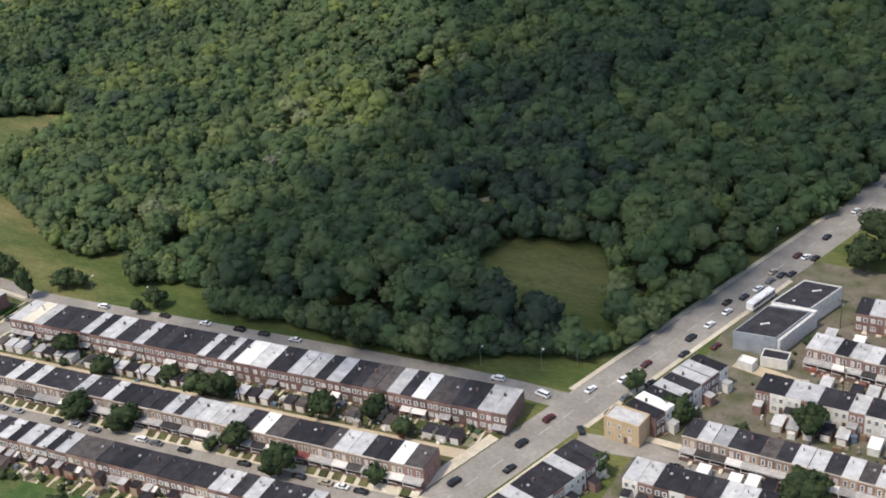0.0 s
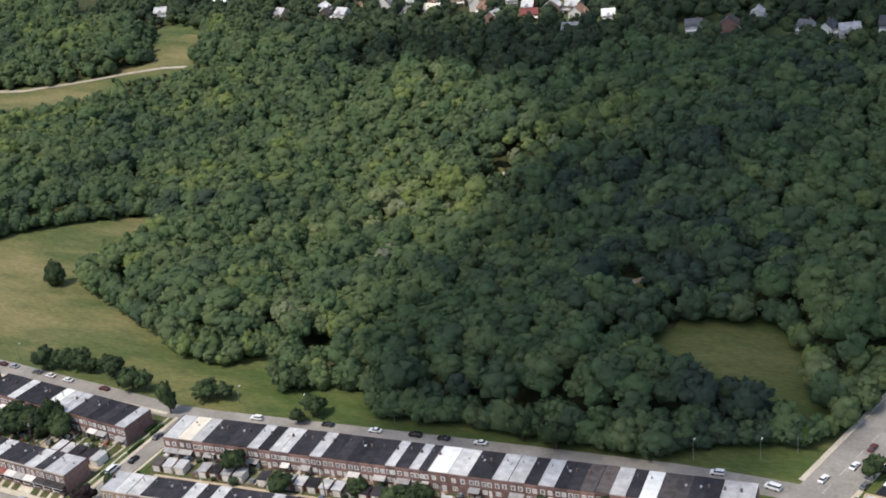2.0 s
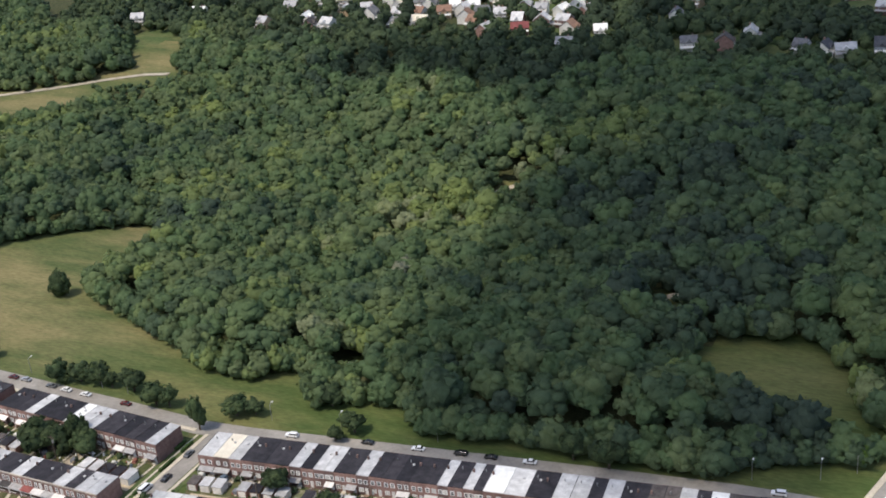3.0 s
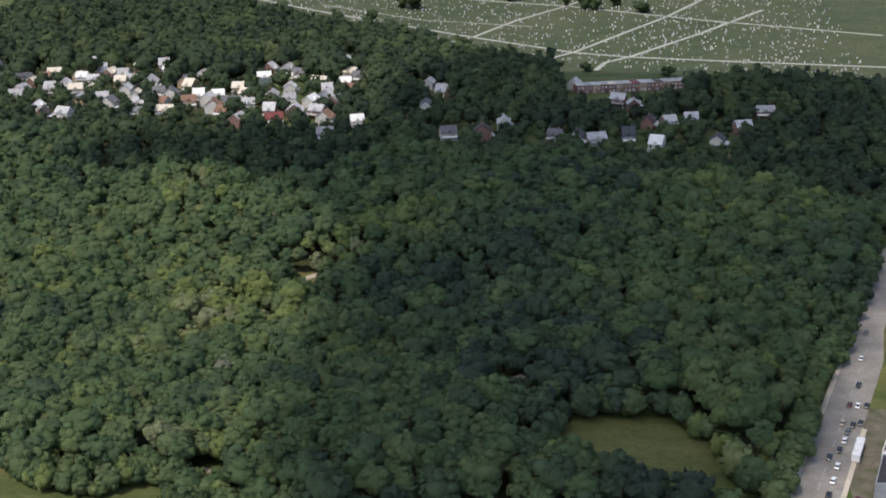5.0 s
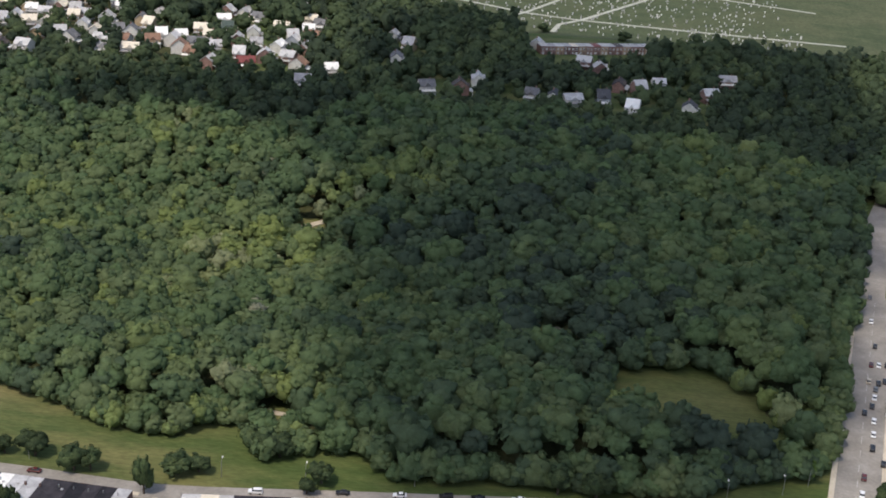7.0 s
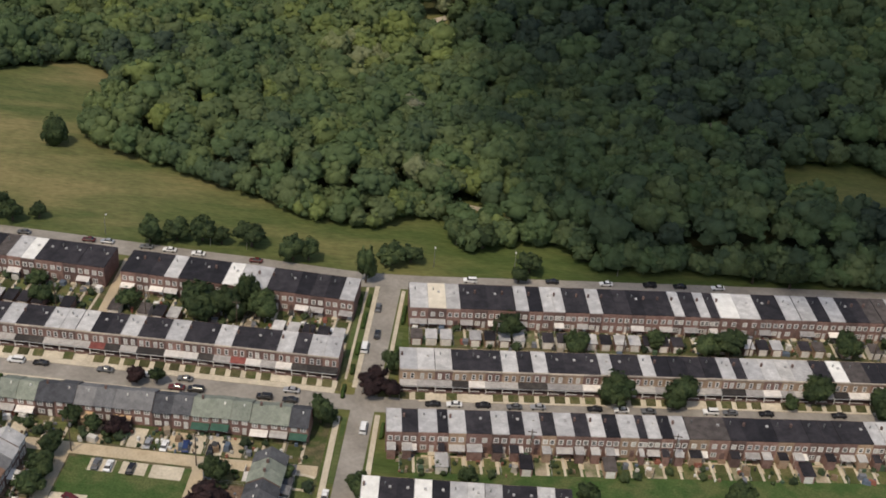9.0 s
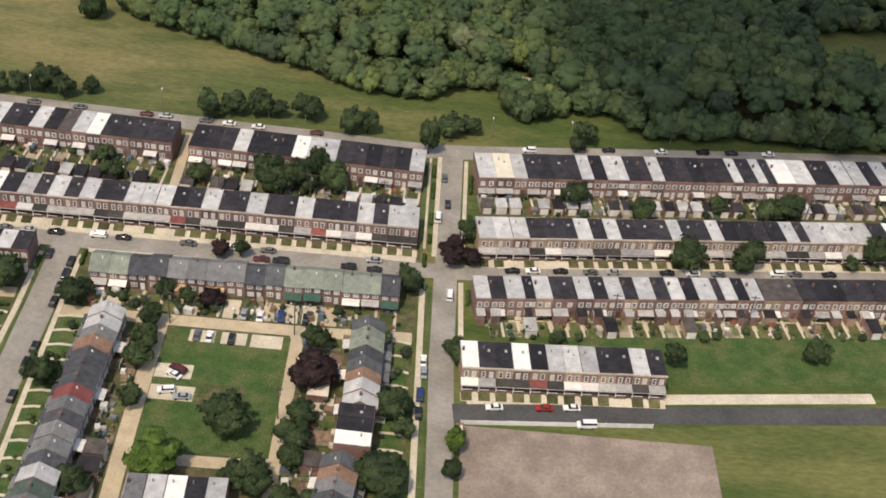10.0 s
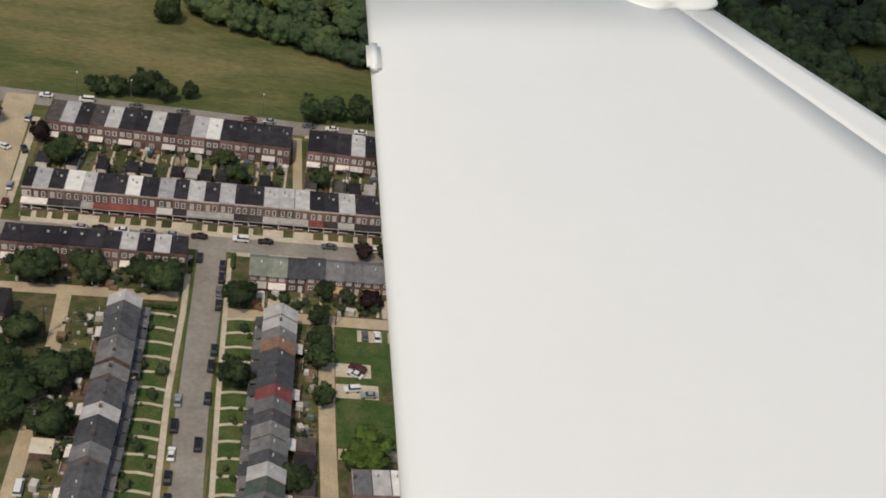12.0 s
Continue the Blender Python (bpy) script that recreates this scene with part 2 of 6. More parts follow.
def prism(bm, profile, x0, x1, mi=0):
    """A profile of (y, z) pairs drawn out from x0 to x1."""
    a = [bm.verts.new((x0, y, z)) for y, z in profile]
    b = [bm.verts.new((x1, y, z)) for y, z in profile]
    n = len(profile)
    bm.faces.new(a[::-1]).material_index = mi
    bm.faces.new(b).material_index = mi
    for i in range(n):
        bm.faces.new((a[i], a[(i + 1) % n], b[(i + 1) % n], b[i])).material_index = mi


def tube(bm, p, q, r0, r1, sides=6):
    p, q = Vector(p), Vector(q)
    turn = (q - p).to_track_quat("Z", "Y").to_matrix()
    rings = []
    for c, r in ((p, r0), (q, r1)):
        rings.append([bm.verts.new(c + turn @ Vector((r * math.cos(6.2832 * i / sides), r * math.sin(6.2832 * i / sides), 0))) for i in range(sides)])
    for i in range(sides):
        j = (i + 1) % sides
        bm.faces.new((rings[0][i], rings[0][j], rings[1][j], rings[1][i]))
    bm.faces.new(rings[0][::-1])
    bm.faces.new(rings[1])


def mesh_of(name, bm, *materials, smooth=False):
    bmesh.ops.recalc_face_normals(bm, faces=bm.faces)
    me = bpy.data.meshes.new(name)
    bm.to_mesh(me)
    bm.free()
    for m in materials:
        me.materials.append(m)
    if smooth:
        me.polygons.foreach_set("use_smooth", [True] * len(me.polygons))
    return me


def part(name, bm, material, parent, label=""):
    ms = material if isinstance(material, tuple) else (material,)
    ob = new(name, mesh_of(name, bm, *ms) if isinstance(bm, bmesh.types.BMesh) else bm)
    ob.parent = parent
    if label:
        tagged(ob, label)
    return ob


def at(x, y, z=0.0, turn=0.0):
    return pose(x, y, z, 0, 0, turn)


def flat_strip(name, pts, width, z, material, label, category, thick=0.1, kind="structure"):
    """A road or path along a line of (x, y) points, as a slab that ends at height z."""
    bm = bmesh.new()
    rows = []
    for i, p in enumerate(pts):
        a, b = Vector(pts[max(i - 1, 0)]), Vector(pts[min(i + 1, len(pts) - 1)])
        d = (b - a).normalized()
        nrm = Vector((-d.y, d.x)) * (width / 2)
        zz = z(p) if callable(z) else z
        rows.append([bm.verts.new((p[0] + s * nrm.x, p[1] + s * nrm.y, zz - dz)) for s, dz in ((1, thick), (1, 0), (-1, 0), (-1, thick))])
    for a, b in zip(rows, rows[1:]):
        for k in range(3):
            bm.faces.new((a[k], a[k + 1], b[k + 1], b[k]))
    for r in (rows[0], rows[-1]):
        bm.faces.new(r)
    ob = new(name, mesh_of(name, bm, material))
    return tagged(ob, label, category, kind=kind)


def slab(name, x0, x1, y0, y1, z, material, label, category, m=None, thick=0.12, kind="structure", group=""):
    bm = bmesh.new()
    box(bm, x0, x1, y0, y1, z - thick, z)
    ob = new(name, mesh_of(name, bm, material))
    if m is not None:
        ob.matrix_world = m
    return tagged(ob, label, category, group, kind)


# ---- terrain ----
VALLEY = [(-520, 335), (-300, 325), (-150, 295), (-20, 232), (45, 205)]


def step(a, b, v):
    t = np.clip((v - a) / (b - a), 0, 1)
    return t * t * (3 - 2 * t)


def height(x, y):
    x, y = np.asarray(x, float), np.asarray(y, float)
    d = np.full(np.broadcast(x, y).shape, 1e9)
    for (ax, ay), (bx, by) in zip(VALLEY, VALLEY[1:]):
        t = np.clip(((x - ax) * (bx - ax) + (y - ay) * (by - ay)) / ((bx - ax) ** 2 + (by - ay) ** 2), 0, 1)
        d = np.minimum(d, np.hypot(x - ax - t * (bx - ax), y - ay - t * (by - ay)))
    depth = 21.0 * (1 - step(55, 130, x)) * (0.55 + 0.45 * step(-330, -150, x))
    h = -depth * np.exp(-(d / 82.0) ** 2) * step(66, 120, y)
    h = h - 4.0 * step(620, 740, y) * (1 - step(2000, 2600, y))
    return h + 14.0 * step(1300, 3000, y)


def ground_z(p):
    return float(height(p[0], p[1]))


xs = np.concatenate([np.linspace(-4500, -700, 20), np.arange(-640, 500, 8.0), np.linspace(560, 4500, 20)])
ys = np.concatenate([np.linspace(-2500, -260, 14), np.arange(-220, 660, 8.0), np.arange(700, 1400, 25.0), np.linspace(1500, 4600, 14)])
gx, gy = np.meshgrid(xs, ys)
gz = height(gx, gy)
nx, ny = len(xs), len(ys)
ii = np.arange(nx * ny).reshape(ny, nx)
quads = np.stack([ii[:-1, :-1], ii[:-1, 1:], ii[1:, 1:], ii[1:, :-1]], -1).reshape(-1, 4)


def np_mesh(name, verts, faces, material, smooth=True):
    me = bpy.data.meshes.new(name)
    k = faces.shape[1]
    me.vertices.add(len(verts))
    me.vertices.foreach_set("co", np.ascontiguousarray(verts, dtype=np.float32).ravel())
    me.loops.add(faces.size)
    me.loops.foreach_set("vertex_index", np.ascontiguousarray(faces, dtype=np.int32).ravel())
    me.polygons.add(len(faces))
    me.polygons.foreach_set("loop_start", np.arange(0, faces.size, k, dtype=np.int32))
    me.polygons.foreach_set("use_smooth", np.full(len(faces), smooth))
    me.update(calc_edges=True)
    me.materials.append(material)
    return me


# the park grass grows lusher towards the east
gn, gl = grass.node_tree.nodes, grass.node_tree.links
gpos, gxyz, gfac, glush = gn.new("ShaderNodeNewGeometry"), gn.new("ShaderNodeSeparateXYZ"), gn.new("ShaderNodeMapRange"), gn.new("ShaderNodeMix")
gfac.inputs["From Min"].default_value, gfac.inputs["From Max"].default_value = -75.0, 25.0
glush.data_type, glush.blend_type = "RGBA", "MULTIPLY"
glush.inputs[7].default_value = (0.74, 0.86, 0.70, 1)
gl.new(gpos.outputs["Position"], gxyz.inputs[0])
gl.new(gxyz.outputs["X"], gfac.inputs["Value"])
gl.new(gfac.outputs[0], glush.inputs[0])
gl.new(grass.node_tree.nodes["Principled BSDF"].inputs["Base Color"].links[0].from_socket, glush.inputs[6])
gl.new(glush.outputs[2], grass.node_tree.nodes["Principled BSDF"].inputs["Base Color"])
ground_mesh = np_mesh("ground", np.stack([gx, gy, gz], -1).reshape(-1, 3), quads, grass)
ground_mesh.materials.append(cem_grass)
ground_mesh.materials.append(green_grass)
qx, qy = gx.ravel()[quads].mean(1), gy.ravel()[quads].mean(1)
which = np.where((qy > 655) & (qy > 985 - 0.92 * (qx + 300)), 1, 0)
ground_mesh.polygons.foreach_set("material_index", which.astype(np.int32))
ground = tagged(new("ground", ground_mesh),
                "rolling park grass with dry straw-coloured patches", "ground", kind="structure")

# ---- streets ----
A7 = 7.0
U7 = Vector((math.cos(radians(A7)), math.sin(radians(A7))))
V7 = Vector((-U7.y, U7.x))


def east(s, v):
    """A place in the eastern blocks: s metres along their rows, v metres across, from the corner of the side street."""
    p = Vector((15.7, 17.2)) + U7 * s + V7 * v
    return (p.x, p.y)


def road_x(y):
    return 201.6 + 0.262 * (y - 63)


flat_strip("park_street", [(-420, 62), (-250, 50), (-155, 44.9), (-112, 43.2), (-77, 41.8), (-50, 40.4), (-34, 39.9), (-16, 38.8), (0, 37.9), (17, 39.2), (32, 41.2), east(40, 22.1), east(110, 22.3), east(150, 22.0), east(170, 20.6), east(188, 18.6)], 7.4, 0.05, asphalt,
           "pale worn asphalt street along the park edge", "street")
flat_strip("porch_street", [(-420, -18.5), (-160, -18.2), (0, -18.2), (14, -17.5), east(40, -35.4), east(110, -35.4), east(178, -35.4)], 6.0, 0.05, asphalt,
           "pale asphalt street between rows of porches", "street")
flat_strip("side_street", [(8.7, 40), (8.3, 3), (8.0, -20), (7.9, -55), (8.4, -75), (9.0, -130), (10.0, -260), (13.0, -640)], 6.0, 0.054, asphalt, "sunlit asphalt side street with parked cars", "street")
flat_strip("yard_street", [(-89.0, -15), (-89.0, -46), (-89.4, -74), (-88.6, -105), (-87.3, -260), (-84.0, -640)], 7.2, 0.054, asphalt, "sunlit asphalt street between front lawns", "street")
flat_strip("corner_street", [(-149, 46), (-148, 0), (-147, -18)], 8.6, 0.054, alley_concrete, "sandy worn concrete side street", "street")
flat_strip("avenue", [(road_x(y), y) for y in (-640, -260, -120, -40, 20, 63, 110, 160, 200)] + [(241, 226), (258, 290), (280, 350)], 13.4, 0.058, asphalt,
           "wide pale avenue with several lanes of traffic", "road")
flat_strip("cross_street", [(206, 44), (225, 47.5), (262, 42), (330, 22)], 7.0, 0.064, asphalt, "short street of row houses off the avenue", "street")
flat_strip("lower_street", [(11, -68.4), (60, -63.6), (120, -57), (176, -49)], 5.6, 0.056, dark_asphalt, "dark newly laid asphalt street", "street")
flat_strip("back_street", [(231, 95), (262, 90), (330, 80)], 4.5, 0.05, alley_concrete, "narrow concrete lane behind the shops", "lane")

# pavements and verges
PAV = [
    ([(-138, -14.25), (0, -14.25)], 1.9), ([(-84, -21.9), (-1.5, -21.9)], 1.4), ([(-139, -21.9), (-95.5, -21.9)], 1.4),
    ([(-84.3, -24), (-84.2, -46), (-83.9, -74), (-83.2, -105), (-82, -240)], 1.2), ([(-94.4, -24), (-94.2, -46), (-95.0, -74), (-94.4, -105), (-93, -240)], 1.4),
    ([(4.9, 35), (4.7, -12)], 1.3), ([(2.2, 34), (2.0, -9)], 0.7), ([(2.2, -24), (2.6, -54), (2.7, -70), (3.2, -130)], 1.5), ([(12.6, 34), (12.3, -8)], 1.1), ([(12.0, -22), (12.4, -46)], 1.3),
    ([east(2, -31.5), east(172, -31.5)], 1.9), ([east(2, -39.1), east(150, -39.1)], 1.4), ([(14, -63.8), (60, -58.5), (112, -52)], 3.2),
    ([(road_x(y) - 9.0, y) for y in (-40, 0, 36)], 3.4), ([(road_x(y) - 7.5, y) for y in (64, 100, 150, 200)], 1.6), ([(road_x(y) + 7.6, y) for y in (50, 80, 110, 145)], 1.5),
    ([(road_x(y) + 9.3, y) for y in (-40, 0, 38)], 3.2), ([(215, 52), (236, 52.5), (270, 47), (320, 30)], 2.4),
    ([(-138, 38.4), (-72, 37.2)], 1.4), ([(-66, 37.0), (0, 36.0)], 1.4), ([east(2, 17.4), east(168, 16.4)], 1.4), ([(-142.6, 34), (-142.2, -8)], 2.0),
]
for pts, w in PAV:
    flat_strip("pavement", pts, w, 0.17, concrete, "pale concrete pavement with a kerb", "pavement", 0.2)
# alleys
for k, (pts, w) in enumerate((
    ([(-139, 6.5), (-70, 5.5), (0, 4.6)], 4.0), ([(-68.2, 36), (-67.6, 6)], 2.6), ([east(2, -11.6), east(166, -11.6)], 4.0),
    ([(-84, -45.2), (-60, -45.4), (-24, -45.6), (0.5, -44.6)], 3.8), ([(-59.6, -47), (-59.4, -80), (-58.6, -112)], 3.8),
    ([(-26.8, -47), (-26.9, -84), (-27.2, -120)], 3.3), ([(-57, -89.4), (-36, -89.2), (-28.4, -88.6)], 3.2),
    ([(-122.6, -41), (-122, -60), (-123.4, -110)], 3.4), ([(-138, -41.2), (-95.8, -40.4)], 3.6), ([east(2, -54.5), east(150, -54.5)], 3.6),
)):
    flat_strip("alley", pts, w, 0.042 + 0.004 * (k % 4), alley_concrete, "sandy cracked concrete back alley", "alley")
slab("block_soil", -140, 1.2, -14, 35, 0.02, earth, "trodden back-yard soil with patchy grass", "soil", thick=0.3)
slab("block_soil", -139, -95, -60, -21, 0.02, earth, "trodden back-yard soil with patchy grass", "soil", thick=0.3)
slab("block_soil", -84.5, 1.0, -120, -21, 0.02, earth, "trodden back-yard soil with patchy grass", "soil", thick=0.3)
slab("block_soil", -139, -95.3, -125, -60, 0.016, earth, "trodden back-yard soil with patchy grass", "soil", thick=0.3)
slab("block_soil", 0, 168, -31, 14, 0.02, earth, "trodden back-yard soil with patchy grass", "soil", at(15.7, 17.2, 0, A7), 0.3)
slab("back_lot", 0, 158, -76, -36.6, 0.018, lot_grass, "mown grass behind the row houses", "lawn", at(15.7, 17.2, 0, A7), 0.3)
slab("block_soil", 222, 330, -20, 160, 0.018, trodden, "trodden back-yard soil with patchy grass", "soil", thick=0.3)
for x0, x1, y0, y1 in ((0.5, 1.8, -10, 33), (2.7, 4.1, -10, 33), (13.2, 14.6, -9, 14), (3.5, 4.7, -48, -24), (3.6, 4.8, -100, -56), (-93.2, -92.7, -78, -26), (-85.2, -84.95, -100, -26)):
    slab("verge", x0, x1, y0, y1, 0.11, green_grass, "narrow grass verge between pavement and street", "verge", thick=0.2)
slab("worn_patch", -46.5, -36.5, -73.5, -66.0, 0.066, earth, "worn straw-coloured patch in the vacant lot", "lawn", thick=0.2)
slab("paved_lot", 12.8, 70, -118, -72.2, 0.07, lot_paving, "worn grey-brown concrete parking lot with seams", "parking lot", thick=0.2)
slab("vacant_lot", -57.2, -28.2, -87, -48.4, 0.06, lot_grass, "mown green vacant lot with worn patches", "lawn", thick=0.2)
for x0, x1, y0, y1 in ((-52, -46, -52.3, -48.2), (-44.5, -38.5, -52.3, -48.2), (-37.5, -30, -52.6, -48.2), (-57.4, -49, -65, -60.4), (-57.4, -47.4, -72, -67.4)):
    slab("parking_pad", x0, x1, y0, y1, 0.075, concrete, "concrete parking pad beside the lot", "parking pad", thick=0.2)


# ---- row houses ----
def window_mesh(w, h, key=[{}]):
    """A window in one piece, frame and recessed pane; the second of the two has its blinds drawn."""
    k = (round(w, 2), round(h, 2))
    if k not in key[0]:
        made = []
        for pane in (glass, blind):
            bm = bmesh.new()
            f = min(0.2, w * 0.17)
            rings = []
            for x0, x1, z0, z1, y in ((0, w, 0, h, 0.03), (0, w, 0, h, -0.09), (f, w - f, f, h - f, -0.09), (f, w - f, f, h - f, -0.03)):
                rings.append([bm.verts.new(p) for p in ((x0, y, z0), (x1, y, z0), (x1, y, z1), (x0, y, z1))])
            for a, b in zip(rings, rings[1:]):
                for n in range(4):
                    bm.faces.new((a[n], a[(n + 1) % 4], b[(n + 1) % 4], b[n]))
            bm.faces.new(rings[-1]).material_index = 1
            box(bm, f, w - f, -0.07, -0.032, h * 0.5 - 0.06, h * 0.5 + 0.06)
            if w > 1.3:
                box(bm, w / 2 - 0.11, w / 2 + 0.11, -0.08, -0.033, f, h - f)
            made.append(mesh_of("window", bm, trim_white, pane))
        key[0][k] = made
    return key[0][k]


PUT = [0]


def put_window(root, x, z, w=0.95, h=1.5, y=0.0, lit=False):
    PUT[0] += 1
    ob = part("window", window_mesh(w, h)[1 if lit or PUT[0] * 7 % 11 < 3 else 0], None, root)
    ob.location = (x - w / 2, y, z)


SHARED = {}


def shared(key, make):
    if key not in SHARED:
        SHARED[key] = make()
    return SHARED[key]


def boxes_mesh(name, material, *specs):
    def make():
        bm = bmesh.new()
        for s in specs:
            box(bm, *s)
        return mesh_of(name, bm, material)
    return shared((name, material.name, specs), make)


ROOF_WORDS = {"black": "black tar", "brown": "worn brown tar", "grey": "grey coated", "light": "pale silver coated", "white": "bright white", "cream": "cream coated",
              "slate": "dark shingle", "shingle": "grey shingle", "green": "grey-green shingle", "teal": "green shingle", "orange": "terracotta shingle", "red": "red shingle"}
WALL_WORDS = {"brick": "red brick", "dark brick": "dark brick", "tan brick": "tan brick", "white": "white-painted", "buff": "buff stucco", "grey": "grey-painted"}


def flat_house(root, w, d, h, style, roof, wall, extra, v):
    """A two-storey flat-roofed terrace house; y = 0 is the side towards the open street or yard."""
    part("wall", boxes_mesh("wall", WALL[wall], (0.0, w, 0.0, d, -0.3, h - 0.25)), None, root)
    part("roof", boxes_mesh("roof", ROOF[roof], (0.0, w, 0.12, d - 0.05, h - 0.25, h, -0.25)), None, root, ROOF_WORDS[roof] + " flat roof")
    if roof not in ("black", "brown") or v == 1:
        part("party_parapet", boxes_mesh("party_parapet", ROOF["black" if roof in ("black", "brown") or v == 1 else "grey"], (-0.07, 0.07, 0.1, d, h - 0.2, h + 0.1, -0.25)), None, root)
    bits = [("hatch", (w * 0.55, w * 0.55 + 0.6, d * 0.6, d * 0.6 + 0.65, h - 0.15, h + 0.15), ROOF["grey"]),
            ("chimney", (w - 0.62, w - 0.2, d * 0.35, d * 0.35 + 0.5, h - 0.2, h + 0.7), WALL["dark brick"]),
            ("vent_pipe", (w * 0.3, w * 0.3 + 0.25, d * 0.7, d * 0.7 + 0.25, h - 0.2, h + 0.65), metal_pole),
            ("chimney", (0.3, 0.8, d * 0.62, d * 0.62 + 0.55, h - 0.2, h + 0.8), WALL["dark brick"])]
    for k in ((0,), (2,), (3,), (0, 2))[v % 4]:
        nm, s, m = bits[k]
        part(nm, boxes_mesh(nm, m, s), None, root)
    if style == "porch":
        part("cornice", boxes_mesh("cornice", trim_tan, (0.0, w, -0.22, 0.12, h - 0.34, h + 0.06)), None, root, "pale tan cornice")
        for x in (w * 0.28, w * 0.72):
            put_window(root, x, 3.65, 1.0, 1.75, 0.0, extra.get("lit", False))
        pr = extra.get("porch", "grey")
        part("porch_roof", boxes_mesh("porch_roof", awn[pr], (0.0, w, -2.1, 0.0, 2.75, 2.93, 0.42)), None, root, pr + " sloping porch roof")
        part("porch_beam", boxes_mesh("porch_beam", trim_white, (0.0, w, -2.02, -1.88, 2.45, 2.74)), None, root)
        for x in (0.12,):
            part("porch_post", boxes_mesh("porch_post", trim_white, (x, x + 0.18, -2.02, -1.84, 0.85, 2.45)), None, root)
        part("porch_floor", boxes_mesh("porch_floor", WALL["dark brick"], (0.0, w, -2.1, 0.0, -0.3, 0.85)), None, root)
        part("porch_rail", boxes_mesh("porch_rail", trim_white, (0.3, w * 0.66, -2.04, -1.96, 1.42, 1.58)), None, root)
        part("steps", boxes_mesh("steps", concrete, (w * 0.72, w * 0.94, -3.4, -2.0, -0.1, 0.34, 0.5)), None, root)
        part("door", boxes_mesh("door", WALL["dark brick"], (w * 0.66, w * 0.90, -0.06, 0.02, 0.85, 2.95)), None, root)
        put_window(root, w * 0.34, 1.3, 1.3, 1.5)
    else:
        for x in (w * 0.27, w * 0.73):
            put_window(root, x, 3.75, 1.25, 1.45, 0.0, extra.get("lit", False) and x < w / 2)
        put_window(root, w * 0.3, 1.1, 1.5, 1.4)
        part("back_door", boxes_mesh("back_door", trim_white if v % 3 else WALL["dark brick"], (w * 0.62, w * 0.86, -0.06, 0.02, 0.4, 2.45)), None, root)
        part("back_steps", boxes_mesh("back_steps", concrete if v % 2 else wood_deck, (w * 0.56, w * 0.92, -1.2, 0.0, -0.2, 0.4)), None, root)
        a = extra.get("awning")
        if a:
            part("awning", boxes_mesh("awning", awn[a], (0.15, w - 0.15, -1.9, 0.0, 2.35, 2.43, 0.5)), None, root, a + " metal awning")
            for x in (0.2,):
                part("awning_post", boxes_mesh("awning_post", trim_white, (x, x + 0.08, -1.86, -1.78, 0.0, 2.35)), None, root)
        if extra.get("wing"):
            part("rear_wing", boxes_mesh("rear_wing", WALL[wall], (0.3, w * 0.62, -2.6, 0.0, -0.3, 3.0)), None, root)
            part("wing_roof", boxes_mesh("wing_roof", ROOF["black" if v % 2 else "grey"], (0.2, w * 0.65, -2.75, 0.0, 3.0, 3.15, 0.15)), None, root)


